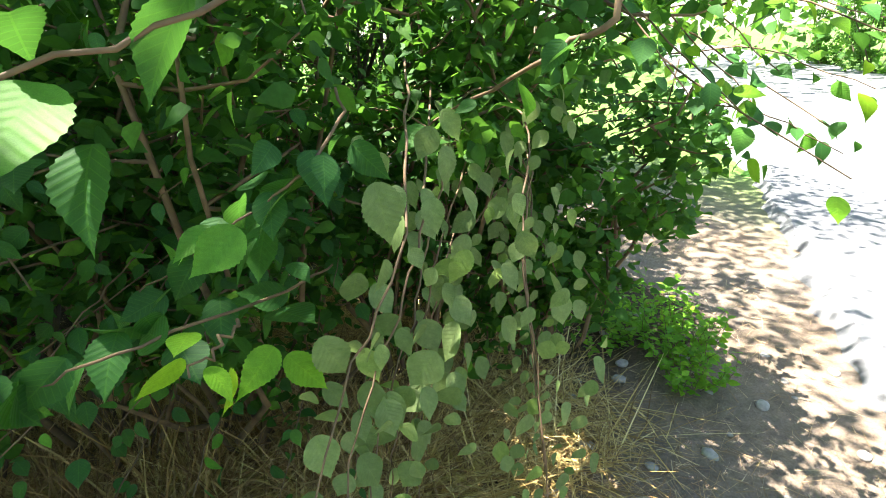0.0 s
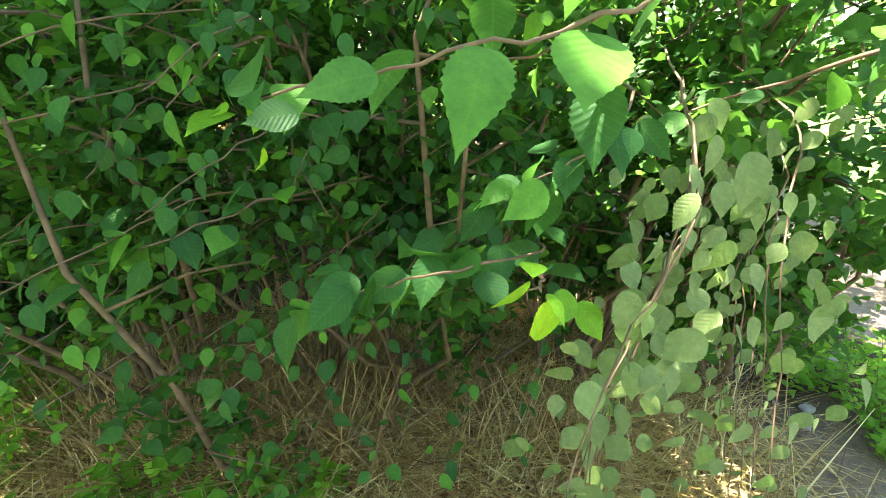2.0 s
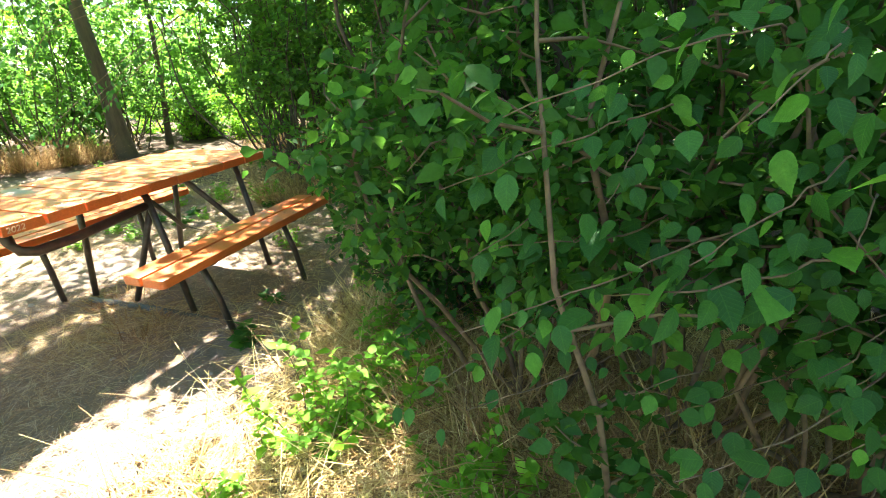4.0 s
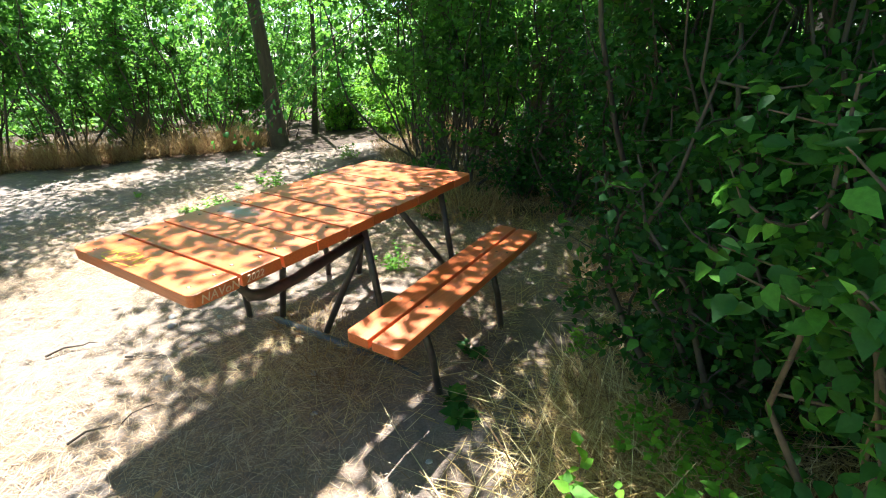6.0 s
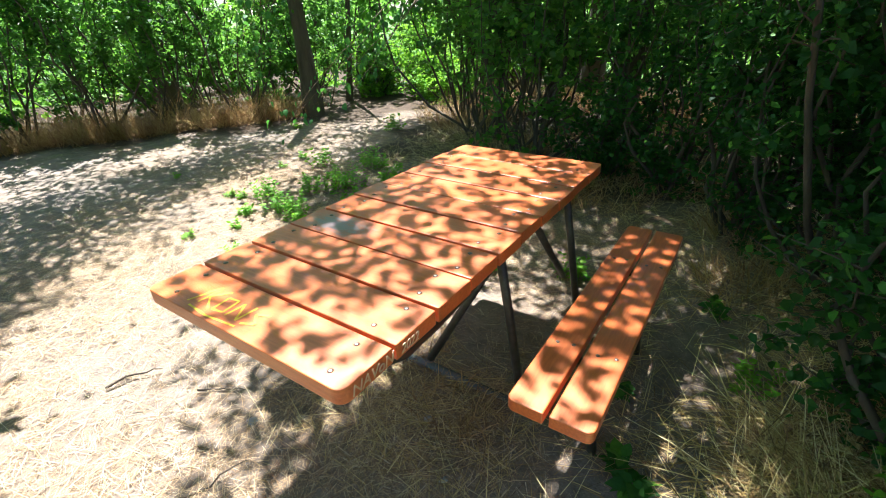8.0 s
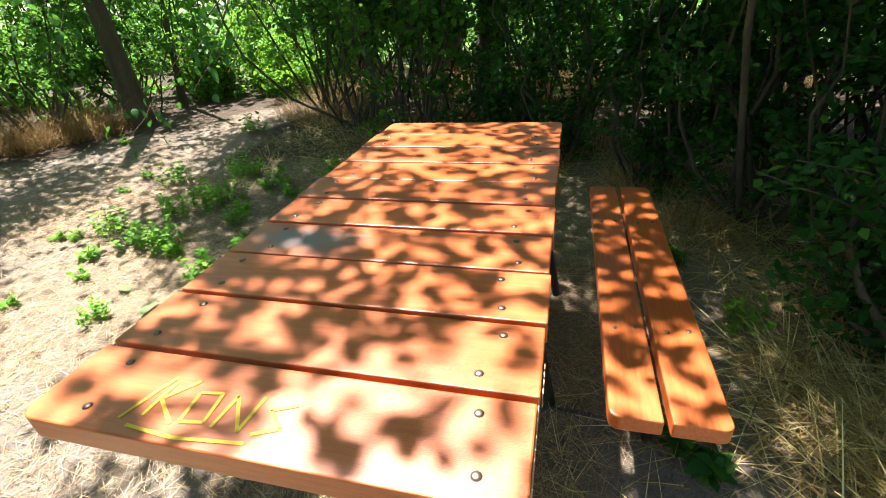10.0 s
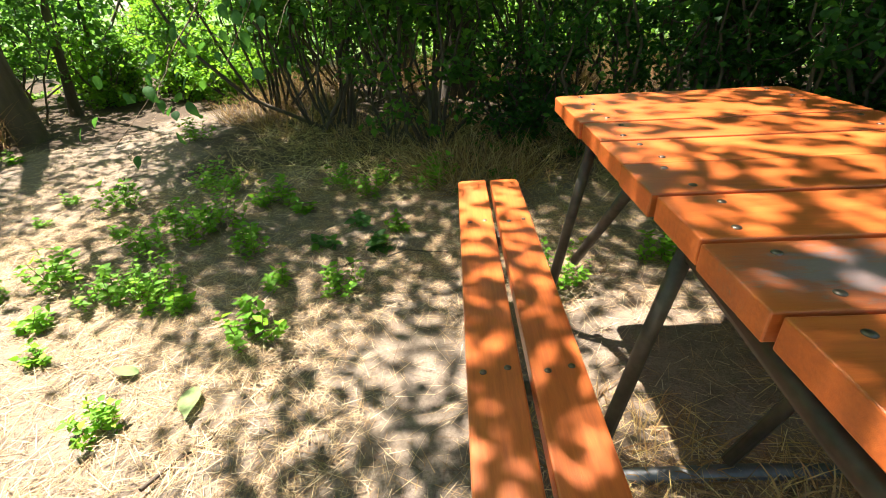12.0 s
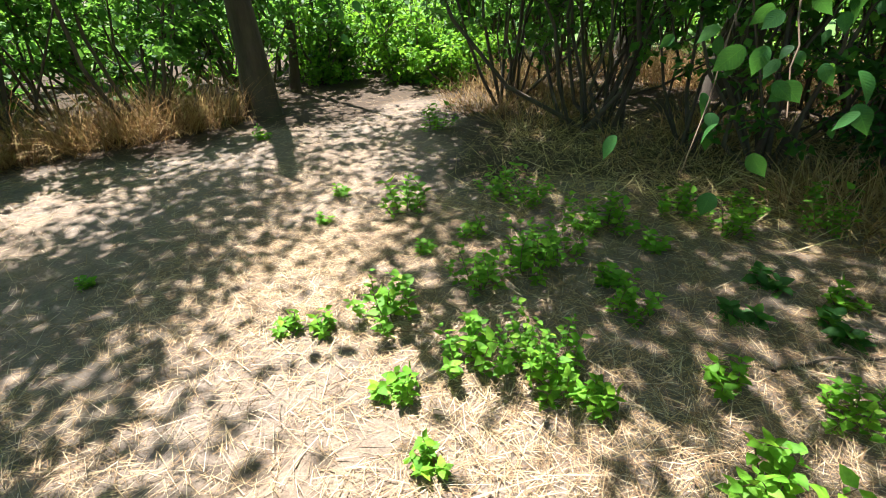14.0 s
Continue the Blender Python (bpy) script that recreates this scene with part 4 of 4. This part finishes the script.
for x, y, h in ((0.45, 2.6, 0.5), (0.7, 2.45, 0.65), (0.95, 2.42, 0.55), (1.2, 2.4, 0.7), (1.45, 2.3, 0.5), (1.75, 2.2, 0.45)):
    grass_tuft(x, y, 0.2, 240, h, label="withered brown stalks under the bush")
for x, y, r, n, h in ((-2.05, 5.15, 0.42, 900, 0.45), (-1.5, 5.4, 0.45, 450, 0.36), (-2.8, 6.0, 0.5, 350, 0.3), (-0.9, 5.9, 0.4, 400, 0.4), (-3.7, 6.9, 0.5, 500, 0.45), (-4.3, 7.2, 0.4, 400, 0.42), (-2.3, 6.6, 0.5, 450, 0.42), (-0.1, 7.9, 0.6, 700, 0.5), (-0.2, 3.1, 0.22, 260, 0.2), (0.05, 3.55, 0.22, 260, 0.25), (0.35, 2.85, 0.22, 320, 0.22), (0.75, 2.9, 0.3, 500, 0.28), (1.2, 2.75, 0.3, 500, 0.28), (1.75, 2.6, 0.3, 450, 0.22), (-0.45, 4.3, 0.25, 300, 0.3), (-0.55, 5.0, 0.25, 300, 0.35), (-1.35, 2.75, 0.16, 130, 0.14), (-1.75, 3.0, 0.2, 160, 0.14), (0.35, 2.6, 0.3, 420, 0.17), (0.75, 2.55, 0.32, 480, 0.18), (1.15, 2.45, 0.32, 480, 0.18), (1.55, 2.35, 0.3, 420, 0.16), (0.55, 2.35, 0.28, 300, 0.12), (1.0, 2.25, 0.28, 300, 0.12), (-0.05, 2.85, 0.2, 260, 0.16), (1.9, 2.25, 0.28, 300, 0.14)):
    grass_tuft(x, y, r, n, h)
for k in range(16):
    t = k / 15
    grass_tuft(-8.35 + 1.75 * t - 0.15 * rng.uniform(), 3.2 + 3.2 * t, 0.42, 430, rng.uniform(0.45, 0.85), label="rust-brown dry grass along the hedge")
for k in range(6):
    grass_tuft(-9.2 + 0.15 * k, 1.0 + 0.4 * k, 0.4, 500, 0.6, label="rust-brown dry grass along the hedge")

for k in range(20):
    grass_tuft(rng.uniform(-4.6, 1.8), rng.uniform(7.4, 9.6), 0.5, 520, rng.uniform(0.45, 0.8), label="rust-brown dry grass among the shrubs")

# ---- green seedlings ----
def seedling(n_stems, h, leaf, mat, label):
    ob = thing("seedling", (0, 0, 0), label, "weed", "green seedlings in the clearing")
    P, A = [], []
    for _ in range(n_stems):
        a, q = rng.uniform(0, 2 * np.pi), rng.uniform(0, 0.5) * h
        out = h * rng.uniform(0.0, 0.55)
        top = h * rng.uniform(0.45, 1.15)
        s = limb((q * math.cos(a), q * math.sin(a), -0.01), (math.cos(a) * (q + out), math.sin(a) * (q + out), top), 0.12, 4, 0.0022, 0.001)
        v, f = tubes([s], 4)
        mesh_part("stem", v, f, TWIG, ob)
        turn = rng.uniform(0, 6.28)
        for k, t in enumerate(np.linspace(0.2, 1, 8)):
            for side in (0, math.pi):
                w = turn + side + 1.3 * k
                P.append(at_line(s, t))
                A.append((math.cos(w), math.sin(w), rng.uniform(-0.1, 0.6)))
    P, A = np.array(P), np.array(A)
    no = unit(rng.normal(size=P.shape) * 0.4 + (0, 0, 1))
    v, f = scatter(LEAF_FEW, P, A, no, rng.uniform(0.5, 1.25, len(P)) * leaf)
    mesh_part("foliage", v, f, mat, ob, kind="stuff")
    return ob


SEED = [seedling(9, 0.13, 0.034, LEAF_LIME, "bright green seedling sprouting from dry straw"), seedling(5, 0.07, 0.03, LEAF_LIME, "small bright green seedling in dry straw"), seedling(20, 0.30, 0.046, LEAF_LIME, "bushy green weed sprouting at the path"), seedling(3, 0.06, 0.045, LEAF_ELM, "small dark green seedling in shade")]
SPOTS = [(-0.01, 2.38, 2, 1.05), (0.1, 2.48, 2, 0.8), (0.22, 2.63, 2, 1.0), (0.0, 3.0, 2, 0.75), (0.56, 2.27, 2, 0.65), (0.66, 2.34, 0, 1.5), (0.88, 2.2, 0, 1.5), (1.0, 2.24, 0, 1.1), (1.15, 2.16, 0, 1.2), (-0.11, 2.02, 0, 1.0), (0.38, 3.3, 0, 1.2), (-0.4, 3.5, 0, 0.9), (-0.56, 3.98, 3, 1.2), (-2.12, 1.44, 2, 0.75), (-2.2, 1.5, 0, 0.9), (-2.75, 1.7, 1, 0.9), (-0.74, 2.85, 3, 1.6), (-0.88, 3.2, 3, 1.2), (0.2, 3.0, 2, 0.7), (0.02, 3.45, 3, 1.4), (0.32, 3.8, 3, 1.6), (-1.76, 3.78, 2, 0.5), (-1.29, 3.96, 0, 1.0),
         (-4.21, 4.79, 0, 1.3), (-3.96, 3.92, 0, 1.2), (-3.63, 3.77, 0, 1.1), (-3.46, 3.8, 2, 0.55), (-3.38, 3.73, 0, 1.0), (-3.3, 3.66, 1, 1.2), (-3.81, 3.57, 1, 1.3), (-4.25, 3.76, 1, 1.0), (-4.13, 3.81, 1, 1.0), (-3.64, 3.43, 1, 1.0), (-2.91, 3.5, 0, 1.1), (-2.66, 3.8, 0, 0.9), (-3.45, 4.42, 2, 0.7), (-3.54, 4.3, 0, 1.2), (-3.7, 4.17, 0, 1.1), (-3.62, 4.94, 2, 0.6), (-3.78, 5.03, 0, 1.1), (-3.22, 4.75, 0, 1.2), (-3.05, 4.63, 1, 1.3), (-3.26, 4.3, 1, 1.3), (-3.17, 4.12, 0, 0.9), (-2.71, 4.82, 0, 1.0), (-2.33, 4.9, 0, 1.0), (-2.56, 4.2, 3, 1.4), (-2.45, 4.35, 1, 1.2), (-5.79, 5.85, 1, 1.4), (-4.5, 6.3, 0, 1.4), (-4.68, 4.93, 1, 1.1), (-5.25, 3.82, 1, 0.8), (-1.85, 5.05, 3, 1.5), (-2.92, 3.82, 1, 1.2), (-3.3, 4.72, 1, 1.2), (-2.9, 4.98, 0, 1.1), (-2.28, 5.1, 0, 1.1), (-2.61, 5.03, 0, 0.9), (-2.66, 4.39, 3, 1.3), (-2.79, 4.18, 3, 1.2), (-3.8, 4.53, 1, 1.3), (-3.78, 3.12, 1, 0.9), (-3.22, 3.11, 0, 0.75), (-2.12, 4.75, 3, 1.3), (-4.58, 4.6, 1, 0.9), (-4.0, 4.4, 1, 1.0)]
SPOTS += [(2.95 + 0.12 * (k % 3), 1.85 + 0.12 * k, 2, 0.7 + 0.1 * (k % 2)) for k in range(5)]
for i, (x, y, kind, s) in enumerate(SPOTS):
    src = SEED[kind]
    m = pose(x, y, float(relief(x, y)), 0, 0, 47 * i) @ Matrix.Diagonal((s, s, s, 1))
    copy_thing(src, m)
for src in SEED:
    for o in (*src.children_recursive, src):
        bpy.data.objects.remove(o)

# ---- fallen leaves, sticks, stones ----
for k, (x, y, turn, size) in enumerate(((-3.01, 3.25, 200, 0.15), (-3.23, 3.32, 80, 0.11), (-1.35, 1.95, 40, 0.05), (-0.7, 2.35, 130, 0.05))):
    me = leaf_mesh("fallen_leaf", leaf_shape(12, 0.03, 0.05, 0.1, 0.22), LEAF_PALE if k < 2 else DRY)
    ob = new("fallen_leaf", me)
    ob.matrix_basis = pose(x, y, float(relief(x, y)) + 0.022, 8, 6, turn) @ Matrix.Diagonal((size, size, size, 1))
    tagged(ob, "broad pale green leaf lying on dry straw" if k < 2 else "withered brown leaf on the soil", "fallen leaf", "fallen leaves on the straw")
for x, y, a, L, r in ((-2.84, 3.15, 60, 0.55, 0.006), (-2.6, 2.2, 65, 0.22, 0.006), (-1.85, 2.05, 75, 0.3, 0.005), (-2.5, 4.0, 12, 0.6, 0.006), (-0.3, 2.3, 140, 0.3, 0.004), (1.9, 2.0, 160, 0.5, 0.006), (-2.2, 2.35, 30, 0.2, 0.005), (0.3, 2.5, 100, 0.25, 0.004)):
    c, s = math.cos(radians(a)), math.sin(radians(a))
    v, f = tubes([limb((-c * L / 2, -s * L / 2, 0.012), (c * L / 2, s * L / 2, 0.016), 0.06, 6, r, r * 0.4)], 6)
    ob = mesh_part("stick", v, f, BARK)
    ob.location = (x, y, float(relief(x, y)) + 0.004)
    tagged(ob, "thin dry brown stick lying on straw", "stick", "sticks on the ground")
for k in range(52):
    x, y = (rng.uniform(1.9, 3.6), rng.uniform(1.35, 2.3)) if k < 44 else (rng.uniform(-2.8, -0.5), rng.uniform(2.2, 3.6))
    bm = bmesh.new()
    bmesh.ops.create_icosphere(bm, subdivisions=2, radius=1)
    q = rng.uniform(0.008, 0.022)
    for v in bm.verts:
        v.co *= 1 + 0.25 * noise.noise(v.co * 1.3 + Vector((k * 3.1, 0, 0)))
    bmesh.ops.scale(bm, vec=(q * 1.3, q, q * 0.6), verts=bm.verts)
    ob = part("pebble", bm, STONE)
    ob.location, ob.rotation_euler = (x, y, float(relief(x, y)) + q * 0.3), (0, 0, k)
    tagged(ob, "small grey pebble on dry soil", "pebble", "pebbles on the ground")
